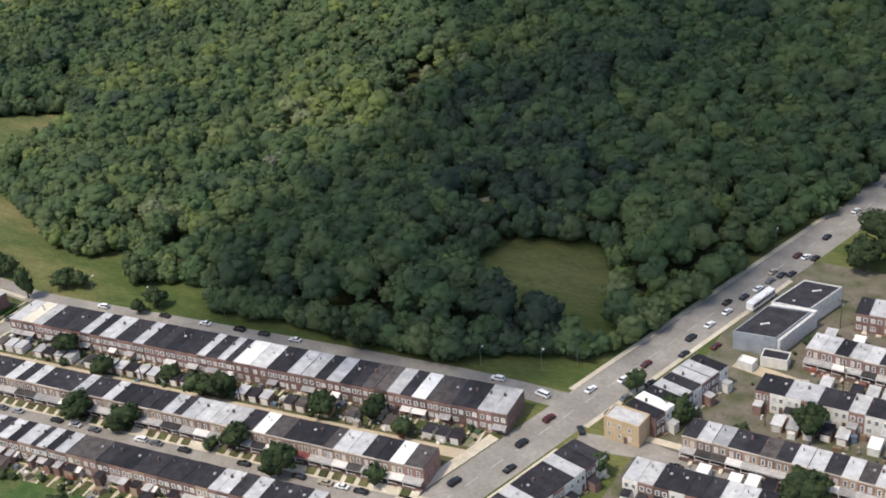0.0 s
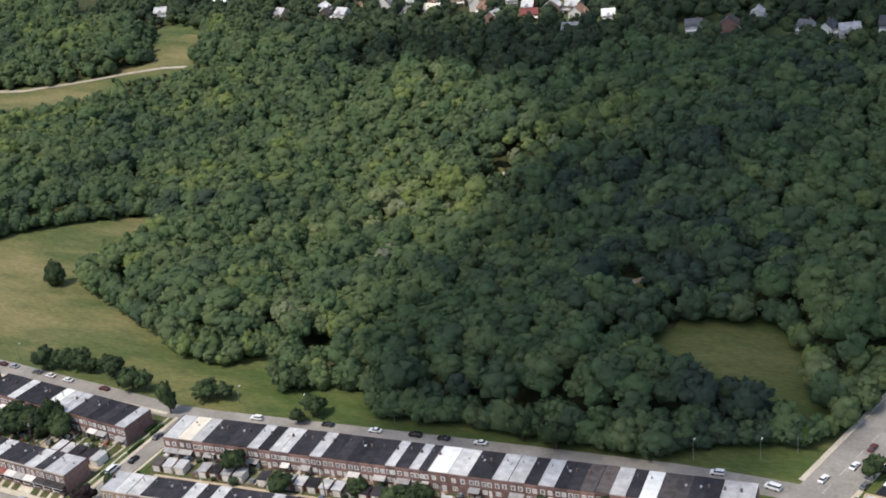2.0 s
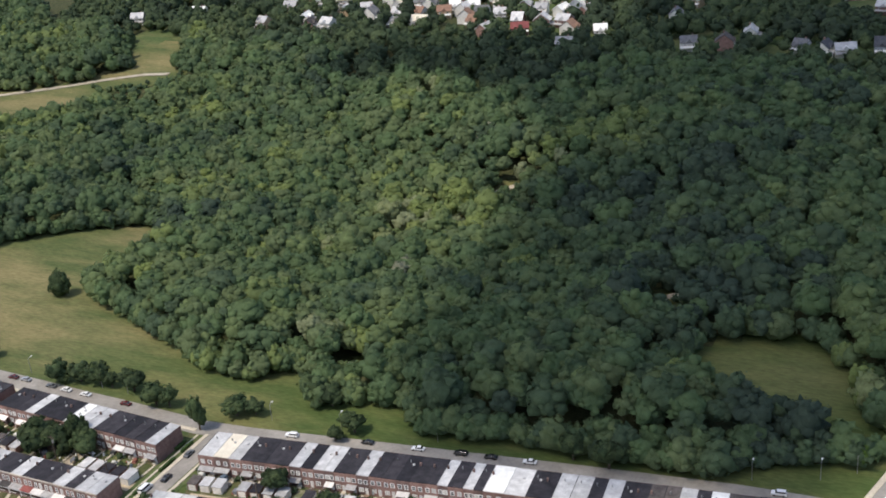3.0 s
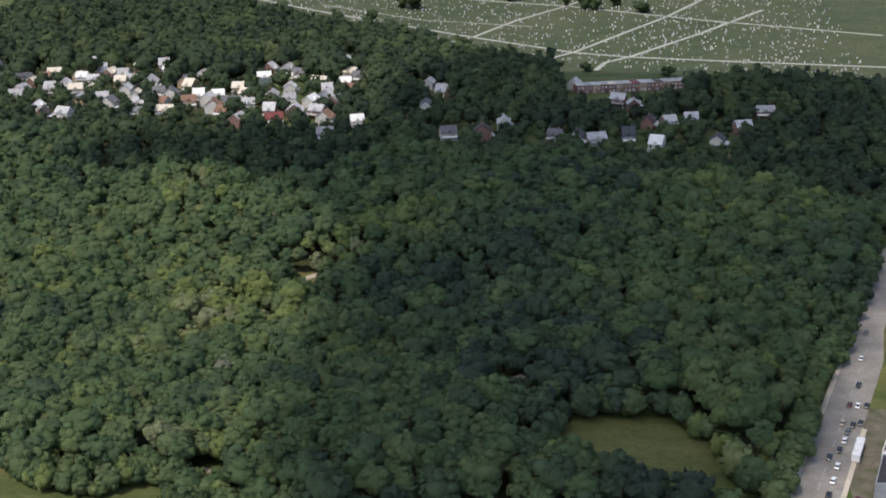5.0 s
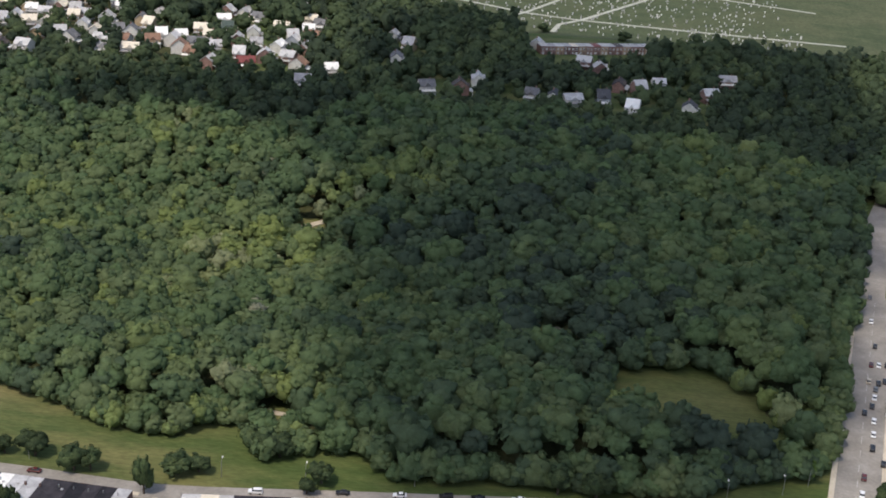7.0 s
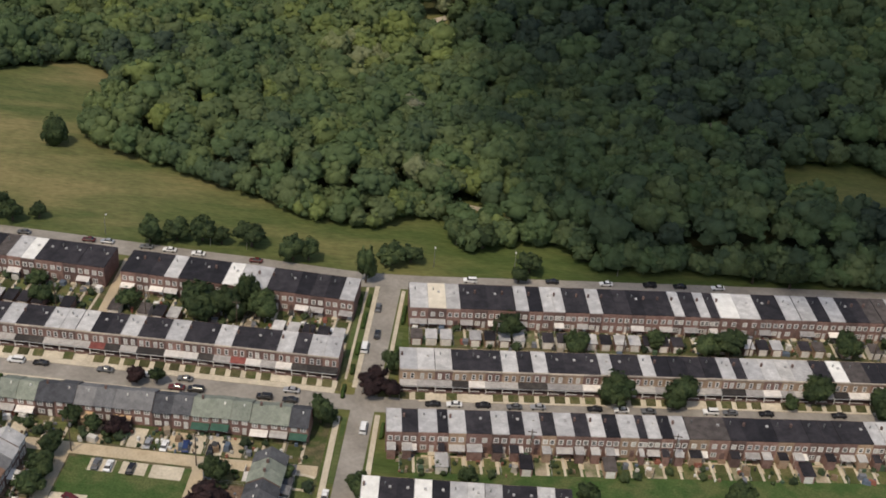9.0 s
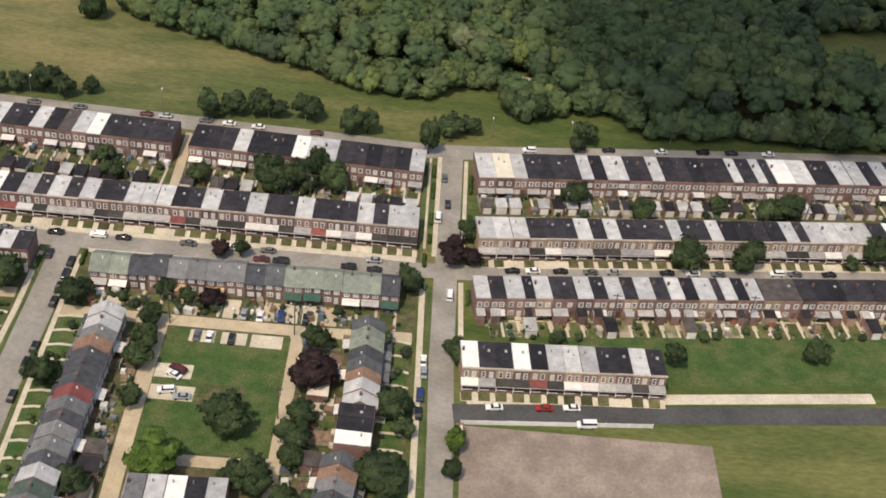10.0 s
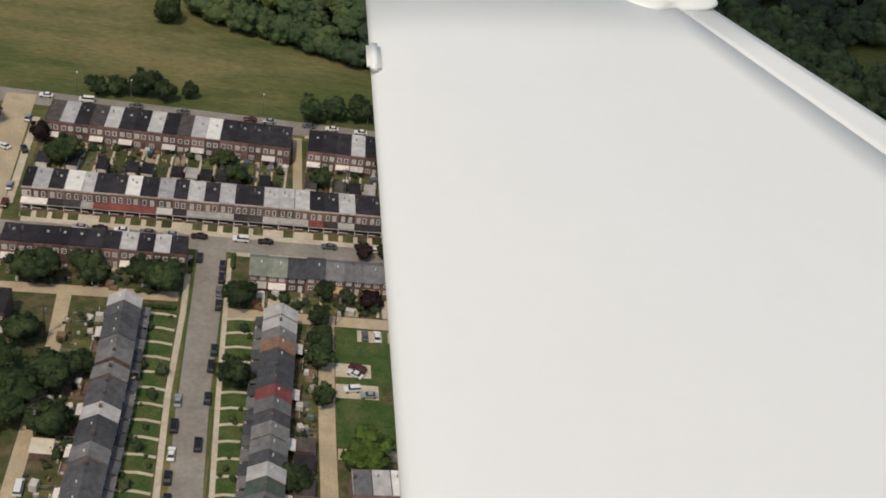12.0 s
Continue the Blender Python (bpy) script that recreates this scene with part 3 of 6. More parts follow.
def gable_house(root, w, d, h, style, roof, wall, extra, v):
    """A two-storey terrace house under a pitched roof whose ridge runs along the row."""
    e, r = h - 1.3, h + 0.9
    def walls():
        bm = bmesh.new()
        prism(bm, [(0, -0.3), (d, -0.3), (d, e), (d / 2, r - 0.15), (0, e)], 0, w)
        return mesh_of("wall", bm, WALL[wall])
    def roofs():
        bm = bmesh.new()
        o = 0.35
        s = (r - e) / (d / 2)
        prism(bm, [(-o, e - o * s), (d / 2, r), (d + o, e - o * s), (d + o, e - o * s + 0.2), (d / 2, r + 0.2), (-o, e - o * s + 0.2)], 0.02, w - 0.02)
        return mesh_of("roof", bm, ROOF[roof])
    part("wall", shared(("gw", w, d, h, wall), walls), None, root)
    part("roof", shared(("gr", w, d, h, roof), roofs), None, root, ROOF_WORDS[roof] + " pitched roof")
    if v % 2 == 0:
        part("chimney", boxes_mesh("chimney", WALL["dark brick"], (w * 0.4, w * 0.4 + 0.5, d / 2 - 0.3, d / 2 + 0.3, r - 0.5, r + 0.95)), None, root)
    else:
        part("vent_pipe", boxes_mesh("vent_pipe", trim_white, (w * 0.6, w * 0.6 + 0.3, d * 0.35, d * 0.35 + 0.3, r - 1.2, r + 0.15)), None, root)
    for x in (w * 0.26, w * 0.74):
        put_window(root, x, 3.3, 1.4, 1.3, 0.0, False)
    put_window(root, w * 0.3, 0.95, 1.6, 1.35)
    part("back_door", boxes_mesh("back_door", trim_white, (w * 0.62, w * 0.84, -0.06, 0.02, 0.3, 2.35)), None, root)
    a = extra.get("awning")
    if a:
        part("awning", boxes_mesh("awning", awn[a], (0.2, w - 0.2, -2.1, 0.0, 2.25, 2.33, 0.45)), None, root, a + " metal awning")
    if extra.get("deck"):
        part("deck", boxes_mesh("deck", wood_deck, (0.3, w - 0.4, -2.4, 0.0, -0.2, 0.55)), None, root)
        part("deck_rail", boxes_mesh("deck_rail", trim_white if v % 2 else wood_deck, (0.3, w - 0.4, -2.4, -2.32, 0.55, 1.45)), None, root)
    # street side
    part("front_porch_roof", boxes_mesh("front_porch_roof", ROOF["slate" if v % 3 else "shingle"], (0.3, w - 0.3, d, d + 2.2, 2.75, 2.9, -0.4)), None, root)
    part("front_steps", boxes_mesh("front_steps", concrete, (w * 0.2, w * 0.8, d, d + 1.9, -0.2, 0.5)), None, root)
    for x in (0.4, w - 0.5):
        part("porch_post", boxes_mesh("porch_post", trim_white, (x, x + 0.12, d + 1.95, d + 2.07, 0.0, 2.45)), None, root)
    for x in (w * 0.28, w * 0.72):
        ob = part("window", window_mesh(1.05, 1.25)[0], None, root)
        ob.matrix_basis = at(x + 0.52, d, 3.3, 180)


def runs(start, text):
    """Widths and roofs of a row whose roofs change at the given metres: "10.2c 14g" is cream as far as 10.2 m, then grey."""
    widths, roofs = [], []
    for word in text.split():
        end, c = float(word[:-1]), word[-1]
        k = max(1, round((end - start) / 4.2))
        widths += [round((end - start) / k, 2)] * k
        roofs += code(c) * k
        start = end
    return widths, roofs


def row(p0, turn, n, w, d, h, style, roofs, walls, group, extras=None, z=0.0, seed=0):
    """n terrace houses in line from p0, each a thing of its own; alike houses share their meshes. w: one width, or one for each."""
    rng = random.Random(seed)
    widths = w if isinstance(w, list) else [w] * n
    for i, w in enumerate(widths):
        roof = roofs[i % len(roofs)]
        wall = walls[i % len(walls)]
        extra = dict(extras[i % len(extras)]) if extras else {}
        v = rng.randrange(4)
        m = at(p0[0], p0[1], z, turn) @ at(sum(widths[:i]), 0, rng.uniform(-0.3, 0.3) if style == "gable" else rng.uniform(-0.06, 0.06))
        key = ("house", w, d, h, style, roof, wall, tuple(sorted(extra.items())), v)
        if key in SHARED:
            root = copy_thing(SHARED[key], m)
        else:
            root = SHARED[key] = new("pitched_row_house" if style == "gable" else "row_house")
            root.matrix_world = m
            (gable_house if style == "gable" else flat_house)(root, w, d, h, style, roof, wall, extra, v)
        form = {"porch": "row house with front porch, %s roof", "rear": "row house with back yard, %s roof", "gable": "row house with pitched %s roof"}[style]
        tagged(root, WALL_WORDS[wall] + " " + form % ROOF_WORDS[roof], "house", group)


def code(s):
    return [{"k": "black", "g": "grey", "l": "light", "w": "white", "b": "brown", "c": "cream", "s": "slate", "h": "shingle", "n": "green", "t": "teal", "o": "orange", "r": "red"}[c] for c in s]


def porches(s):
    return [{"porch": {"g": "grey", "w": "white", "d": "dark", "r": "red"}[c.lower()], "lit": c.isupper()} for c in s]


def awnings(s):
    return [{"awning": {"w": "white", "g": "green", "t": "tan", "y": "grey"}[c]} if c in "wgty" else {} for c in s]


HW = 4.0
row((-138.3, 23.2), -2.3, 17, HW, 11.4, 6.6, "rear", code("blkblkklkblwkkkkk"), ["brick", "brick", "dark brick"], "row houses by the park", awnings("w..w.w..w.w.y..w."), seed=1)
row((-65.6, 20.0), -2.4, 16, 4.12, 11.6, 6.6, "rear", code("kkklkkkwllkkkkkl"), ["brick", "dark brick", "brick"], "row houses by the park", awnings("w.ww..y.....wy.y"), seed=2)
W, R = runs(0, "2.5k 6.6l 10.6k 15.0w 18.1l 26.0k 29.8w 34.2k 38.3g 42.0k 46.2l 50.2k 54.2l 61.8k 69.9l 73.9l 81.8k 86.2l 93.5k 98.2l 106.2k 110.7l 122.5k 126.6l 130.6k 134.5l 138.6l")
row((-138.6, -9.0), 0.1, 0, W, 9.6, 6.5, "porch", R, ["brick", "dark brick", "brick", "brick"], "row houses with porches",
    porches("wwddgrrrrwdgggddgggrdGddwWdgrwgwddd"), seed=3)
W, R = runs(0, "5.1l 10.2c 14.0g 29.3k 33.0l 37.0k 40.2l 43.2l 50.0k 53.7l 73.9k 76.9l 81.3k 84.2l 86.9k 92.7w 98.5l 105.7k 110.2l 114.7g 118.5k 123.0l 130.0k 138.0b 142.2g 145.6k 150.2w 157.6b 165.6k 174.0g")
row(east(0, 0), A7, 0, W, 12.6, 6.6, "rear", R, ["brick", "dark brick", "brick"], "row houses by the park",
    awnings("yy.y.w.y..w.y...w.y.y.w..y..y.w...y.ww.y..."), seed=4)
W, R = runs(-3.0, "6.0l 10.5g 23.3k 27.6l 31.3k 35.2l 49.1k 52.4l 59.9k 63.5l 81.1k 84.8l 87.6k 97.0l 100.7g 106.3g 111.1k 115.3w 121.0b 133.2k 136.2b 144.9l 152.7k 157.0w 162.5b")
row(east(-3.0, -27.6), A7, 0, W, 9.6, 6.5, "porch", R, ["tan brick", "tan brick", "brick"], "row houses with porches",
    porches("gggdwggddggwgdgggwggddgwgggdwgrggwdggwgddgg"), seed=5)
W, R = runs(-6.6, "-2.9l 1.0k 5.7l 8.4k 12.6l 18.8k 23.0l 26.8k 30.9l 34.5k 38.9l 42.8k 46.5l 50.2k 54.7l 56.9k 60.3l 63.4k 67.1l 77.3b 113.2k 119.7l 123.9k 128.0l 140.0k 144.0l")
row(east(-6.6, -51.8), A7, 0, W, 9.0, 6.5, "rear", R, ["brick", "dark brick", "brick", "brick", "tan brick"], "row houses facing the porch street",
    [{"wing": True}, {"wing": True, "awning": "white"}, {}, {"wing": True}, {"awning": "grey"}, {"wing": True}], seed=6)
row((12.4, -60.1), 3.5, 12, 4.0, 9.4, 6.5, "porch", code("wkkwkllgkklkgkklkkwlkk"), ["tan brick", "brick"], "row houses on the lower street", porches("wgddrdwwggdgwgdrgwgdgg"), seed=7)
row((-79.3, -35.4), 0.5, 16, 4.75, 7.8, 6.2, "gable", ["green", "green"] + code("sshhhhssnnnnns"), ["brick", "brick", "dark brick"], "row houses round the vacant lot",
    awnings("yw..t.t...gg.wyg"), seed=8)
row((-139.4, -31.8), 0.3, 11, 4.05, 7.6, 6.5, "rear", code("kkkkkkklklk"[:11]), ["brick", "dark brick"], "row houses west of the lawns", awnings("w.w..w.w..."), seed=9)
# pitched rows down the side streets
row((-69.0, -111.3), 88.3, 16, 3.9, 7.5, 6.4, "gable", code("llhosssrhshhslth"[::-1]), ["brick", "dark brick"], "pitched row houses on the lawn street", [{"deck": True}, {"awning": "white"}, {"deck": True}, {}], seed=10)
row((-111.1, -48.0), -90, 6, 3.8, 7.3, 6.4, "gable", code("lssshh"), ["brick", "dark brick"], "pitched row houses on the lawn street", [{"deck": True}, {}, {"awning": "white"}], seed=11)
row((-111.1, -72.8), -92, 11, 4.0, 7.4, 6.7, "gable", code("hsslsshsssh"), ["brick", "dark brick"], "pitched row houses on the lawn street", [{"deck": True}, {}, {"awning": "white"}], seed=23)
row((-13.6, -45.6), -90, 8, 3.6, 7.4, 6.4, "gable", code("snnssoll"), ["brick", "dark brick"], "pitched row houses on the side street", [{"deck": True}, {"awning": "white"}, {}], seed=12)
row((-14.4, -74.7), -91, 3, 4.0, 8.0, 6.7, "rear", code("kkw"), ["brick"], "flat-roofed houses on the side street", [{"deck": True}], seed=24)
row((-16.2, -89.2), -95, 7, 3.6, 7.6, 6.4, "gable", code("sohsshs"), ["brick", "dark brick"], "pitched row houses on the side street", [{"deck": True}, {"awning": "white"}, {}], seed=25)
row((-54.6, -106.4), 2.0, 5, 4.05, 7.2, 6.5, "rear", code("hlwkg"), ["brick"], "row houses south of the lot", awnings("wwwww"), seed=13)
row((-146, -58), 0, 3, 4.3, 9.0, 6.5, "rear", code("lkk"), ["dark brick"], "row houses west of the lawns", None, seed=14)
row((-176, 20), 0, 5, 4.0, 11, 6.5, "rear", code("kkgkk"), ["dark brick"], "row houses by the park", None, seed=15)
# east of the avenue
AR = math.degrees(math.atan2(1, 0.262))
row((224.6, 53.3), 75.0, 8, 3.95, 10.4, 6.6, "rear", code("kwklkllk"), ["dark brick", "white", "brick"], "row houses along the avenue", [{}, {"wing": True}], seed=16)
row((196.5 + 12.6, -4), AR, 10, 4.0, 10.8, 6.4, "rear", code("kkklkkklkk"), ["white", "white", "brick"], "row houses along the avenue", [{"wing": True}, {}], seed=17)
row((233.2, 49.6), 1.0, 13, 4.0, 8.8, 6.4, "porch", code("klgkkbkllklblkglkk"), ["tan brick", "brick"], "row houses on the short street", porches("gddwgggdgwgggdggdg"), seed=18)
row((243.0, 76.2), 1.0, 10, 4.1, 8.8, 6.4, "rear", code("kkllkkgkkkbkgkk"), ["brick", "white", "white"], "row houses on the short street", [{"wing": True}, {}], seed=19)
row((248.8, 101.0), -2.0, 7, 4.0, 9.0, 6.4, "porch", code("llkglkkgllkk"), ["brick"], "row houses on the back lane", porches("ggwgdggwgdgg"), seed=20)
row((226.6, 28.0), 2.0, 9, 4.0, 9.4, 6.4, "rear", code("lgkkkkllkkgkkll"), ["white", "brick", "dark brick"], "row houses on the short street", [{"wing": True}], seed=21)
row((256, 124), 4.0, 5, 4.0, 10.0, 6.4, "rear", code("kllkkgklkk"), ["brick"], "row houses on the back lane", None, seed=22)


def block_building(name, m, w, d, h, wall, roof, label, band=None, skew=0.0):
    """A flat-roofed block with parapets; skew slants its depth to fit its outline in the camera's view."""
    root = new(name)
    root.matrix_world = m
    slant = Matrix(((1, skew, 0, 0), (0, 1, 0, 0), (0, 0, 1, 0), (0, 0, 0, 1)))

    def piece(nm, material, spec):
        me = boxes_mesh(nm, material, spec).copy()
        me.transform(slant)
        part(nm, me, None, root)

    piece("wall", WALL[wall], (0, w, 0, d, -0.3, h))
    piece("roof", ROOF[roof], (0.3, w - 0.3, 0.3, d - 0.3, h, h + 0.06))
    for s in ((0, w, 0, 0.3, h, h + 0.4), (0, w, d - 0.3, d, h, h + 0.4), (0, 0.3, 0.3, d - 0.3, h, h + 0.4), (w - 0.3, w, 0.3, d - 0.3, h, h + 0.4)):
        piece("parapet", band or WALL[wall], s)
    return tagged(root, label, "building")


SLANT, SLANT2 = 0.365, 0.33
shop = block_building("shop_building", at(227.7, 101.3, 0, 6.0), 12.4, 17.0, 5.8, "grey", "black", "long grey shop building with black tar roof", WALL["grey"], SLANT)
for s in ((12.42, 13.4, 0.2, 17.0, -0.3, 5.5), (0.2, 13.4, 17.1, 18.5, -0.3, 6.0)):
    me = boxes_mesh("white_wall", awn["white"], s).copy()
    me.transform(Matrix(((1, SLANT, 0, 0), (0, 1, 0, 0), (0, 0, 1, 0), (0, 0, 0, 1))))
    part("white_wall", me, None, shop, "white-painted rendered wall strip")
shop2 = block_building("shop_building", at(232.3, 121.0, 0, 1.5), 11.4, 15.8, 5.8, "white", "black", "white-walled shop building with black tar roof", awn["white"], SLANT2)
for k in range(9):
    part("roof_vent", boxes_mesh("roof_vent", trim_white, (0, 0.6, 0, 0.4, 0, 0.35)), None, shop if k % 2 else shop2).location = (5.5 + (k * 2.7) % 6, 3 + (k * 4.3) % 9, 5.8)
block_building("garage", at(237.6, 96.2, 0, 5), 7.6, 4.6, 2.9, "white", "black", "low white garage with black roof behind the shops")
block_building("shed", at(232.2, 92.6, 0, -6), 4.6, 3.4, 2.4, "white", "white", "small white shed by the back lane")
corner = block_building("corner_building", at(212.0, 48.4, 0, -4), 10.3, 6.3, 6.5, "buff", "grey", "buff stucco corner building with flat grey roof")
for x in (1.6, 4.6, 7.6):
    for z in (1.2, 4.0):
        put_window(corner, x, z, 0.9, 1.4)
part("door", boxes_mesh("door", WALL["dark brick"], (5.8, 6.8, -0.06, 0.02, 0.0, 2.1)), None, corner)


# ---- trees ----
def ico(sub):
    bm = bmesh.new()
    bmesh.ops.create_icosphere(bm, subdivisions=sub, radius=1.0)
    v = np.array([x.co[:] for x in bm.verts])
    f = np.array([[x.index for x in q.verts] for q in bm.faces])
    bm.free()
    return v, f


ICO1, ICO2 = ico(1), ico(2)


def crown(rng, lumps, leaves, leaf_size=0.09, squat=0.8, core=2):
    """Verts, triangles and outward normals of a crown about 1 m in radius: an uneven core, overlapping boughs of mixed size, and loose leaf sprays."""
    vs, fs, ns, off = [], [], [], 0
    centres = []
    for k in range(lumps + 1):
        if k == 0:
            base, c, r = (ICO2 if core == 2 else ICO1), np.array([0, 0, -0.06]), 0.80
        else:
            base = ICO1
            a, el = k * 2.39996 + rng.uniform(-0.7, 0.7), math.asin(np.clip(-0.35 + 1.33 * (k - 0.5) / lumps + rng.uniform(-0.2, 0.2), -0.45, 0.99))
            r = rng.uniform(0.20, 0.32) if rng.random() < 0.55 else rng.uniform(0.32, 0.48)
            rad = rng.uniform(0.90, 1.10) - r * 0.95
            c = np.array([math.cos(a) * math.cos(el) * rad, math.sin(a) * math.cos(el) * rad, math.sin(el) * rad])
        v = base[0] * r * (1 + rng.uniform(-0.26, 0.24, (len(base[0]), 1)) * (0.5 if k == 0 else 1))
        v = v * [rng.uniform(0.9, 1.2), rng.uniform(0.9, 1.2), rng.uniform(0.65, 0.95) if k else 1.0] + c
        vs.append(v), fs.append(base[1] + off), ns.append(base[0] + (v + [0, 0, 0.3]) * 0.45)
        off += len(v)
        centres.append((c, r))
    pick = rng.integers(0, lumps + 1, leaves)
    c = np.array([centres[i][0] for i in pick])
    r = np.array([centres[i][1] for i in pick])[:, None]
    d = rng.normal(size=(leaves, 3)) + c * 1.2 + [0, 0, 0.35]
    d /= np.linalg.norm(d, axis=1, keepdims=True)
    p = c + d * r * rng.uniform(0.9, 1.22, (leaves, 1))
    # sprays lie roughly along the bough's surface
    e1 = np.cross(d, rng.normal(size=(leaves, 3))) + rng.normal(size=(leaves, 3)) * 0.35
    e2 = np.cross(d, e1) + rng.normal(size=(leaves, 3)) * 0.35
    s = leaf_size * rng.uniform(0.5, 1.5, (leaves, 1))
    tri = np.stack([p - e1 * s * 0.6, p + e1 * s * 0.7, p + e2 * s], 1).reshape(-1, 3)
    face = d + (p + [0, 0, 0.3]) * 0.4 + rng.normal(size=(leaves, 3)) * 0.30
    vs.append(tri), fs.append(np.arange(leaves * 3).reshape(-1, 3) + off), ns.append(np.repeat(face, 3, 0))
    n = np.concatenate(ns) / [1, 1, squat]
    return np.concatenate(vs) * [1, 1, squat], np.concatenate(fs), n / np.linalg.norm(n, axis=1, keepdims=True)


# stands' leaf tone, with painted sunlight and shade: x, y, reach, shift of tone
LEAF_AND_LIGHT_SPOTS = [(-66, 290, 24, 0.38), (-23, 239, 20, 0.32), (-33, 221, 14, 0.22), (-30, 168, 17, 0.36), (11, 290, 15, 0.40), (20, 271, 10, 0.30), (42, 312, 24, 0.18), (-36, 190, 13, 0.25), (-41, 244, 14, 0.25),
          (-11, 225, 11, 0.28), (9, 93, 9, 0.28), (-20, 100, 11, 0.22), (-21, 71, 7, 0.28), (-27, 202, 12, 0.25), (50, 288, 12, 0.30), (-105, 173, 16, -0.25), (-92, 197, 18, -0.25), (41, 252, 26, -0.25),
          (105, 170, 45, -0.22), (-189, 223, 30, -0.12), (168, 82, 20, -0.45), (100, 240, 60, -0.18), (90, 360, 70, -0.18), (60, 90, 26, -0.15)]


def leaf_and_light_tone(x, y):
    """Slow drift of leaf tone from stand to stand, plus painted sun and shade."""
    drift = 0.5 + 0.20 * math.sin(x * 0.043 + 1.3 * math.sin(y * 0.031)) + 0.14 * math.sin(y * 0.055 + 0.8 * math.sin(x * 0.027) + 2.0)
    return drift + sum(1.9 * k * math.exp(-((x - cx) ** 2 + (y - cy) ** 2) / (r * r)) for cx, cy, r, k in LEAF_AND_LIGHT_SPOTS if abs(x - cx) < 3 * r and abs(y - cy) < 3 * r)


def scatter_trees(name, spots, protos, material, label, category):
    """One mesh of many trees: spots holds x, y, base z, crown radius, crown centre height, squash and, for some, a tone."""
    vs, fs, ns, ts, off = [], [], [], [], 0
    rng = np.random.default_rng(7)
    for x, y, z, r, h, q, *own in spots:
        v, f, n = protos[rng.integers(len(protos))]
        a = rng.uniform(0, 6.283)
        c, s = math.cos(a), math.sin(a)
        w = np.stack([(v[:, 0] * c - v[:, 1] * s) * r + x, (v[:, 0] * s + v[:, 1] * c) * r + y, v[:, 2] * r * q + z + h], -1)
        ns.append(np.stack([n[:, 0] * c - n[:, 1] * s, n[:, 0] * s + n[:, 1] * c, n[:, 2] / q], -1))
        vs.append(w), fs.append(f + off)
        tone = 0.5 * leaf_and_light_tone(x, y) + 0.56 * rng.beta(1.4, 1.7) - 0.05 + rng.normal() * 0.04
        ts.append(np.full(len(w), own[0] if own else min(0.93, max(0.0, tone))))
        off += len(w)
    me = np_mesh(name, np.concatenate(vs), np.concatenate(fs), material)
    me.normals_split_custom_set_from_vertices(np.concatenate(ns).astype(np.float32))
    me.attributes.new("tone", "FLOAT", "POINT").data.foreach_set("value", np.concatenate(ts).astype(np.float32))
    return tagged(new(name, me), label, category, kind="stuff")


FIELD_EDGE = [(-420, 40), (-250, 88), (-222, 102), (-201, 119), (-178, 130), (-158, 152), (-142, 166), (-130, 177), (-114, 166), (-107, 140), (-106, 112), (-100, 104), (-84, 97), (-60, 86), (-41, 79), (-27, 70), (0, 66), (12, 76), (24, 73), (27, 64), (36, 63), (56, 66), (63, 61), (67, 55.2), (88, 56.5), (106, 59), (140, 60), (154, 61),
              (166, 69), (192, 78), (200, 90), (206, 112), (221, 170), (238, 235), (262, 330)]
CLEARINGS = [(0, 277, 6, 4, 0), (110, 163, 5, 4, 0), (30, 88, 5, 1.6, -0.3), (-378, 306, 84, 40, 0.25), (-338, 318, 42, 46, 0.0), (-306, 379, 32, 12, 0.35), (-322, 427, 46, 19, 2.36), (-385, 166, 72, 36, 0.30), (-342, 182, 42, 36, 0.4)]


# the glade by the avenue, and the grass that leads from it to the corner
GLADE = [(135, 103), (131, 117), (133, 129), (141, 135), (149, 141), (158, 140), (173, 137), (180, 121), (186, 109), (193, 99), (203, 93), (203, 82), (193, 75), (185, 83), (175, 91), (165, 95.5), (154, 97), (142, 100)]


# trees lowered to show the valley path and bare wood paths to the camera
LOWERED_FOR_VIEW = [[(-352, 350), (-320, 385), (-280, 397), (-252, 376), (-276, 334), (-330, 308)], [(-6, 272), (9, 284), (16, 262), (4, 250)], [(102, 158), (118, 168), (122, 150), (108, 140)], [(22, 89), (38, 85), (40, 76), (24, 78)]]


def in_poly(x, y, poly):
    inside = False
    for (ax, ay), (bx, by) in zip(poly, poly[1:] + poly[:1]):
        if (ay > y) != (by > y) and x < (bx - ax) * (y - ay) / (by - ay) + ax:
            inside = not inside
    return inside


def wood_end(x):
    """Where the woods give way to the gardens of the far houses."""
    return 395 + 28 * math.sin(x * 0.021) + 12 * math.sin(x * 0.063 + 1) + 75 * float(step(-250, -330, x))


def in_wood(x, y):
    if y > 150 and x > road_x(y) - 4 and y < 330:
        return x > road_x(y) + 15 and (y > 195 or x > 262)
    edge = np.interp(x, [p[0] for p in FIELD_EDGE], [p[1] for p in FIELD_EDGE])
    if y < edge:
        return False
    if in_poly(x, y, GLADE):
        return False
    for cx, cy, a, b, t in CLEARINGS:
        dx, dy = x - cx, y - cy
        u, w = dx * math.cos(t) + dy * math.sin(t), -dx * math.sin(t) + dy * math.cos(t)
        if (u / a) ** 2 + (w / b) ** 2 < 1:
            return False
    return True


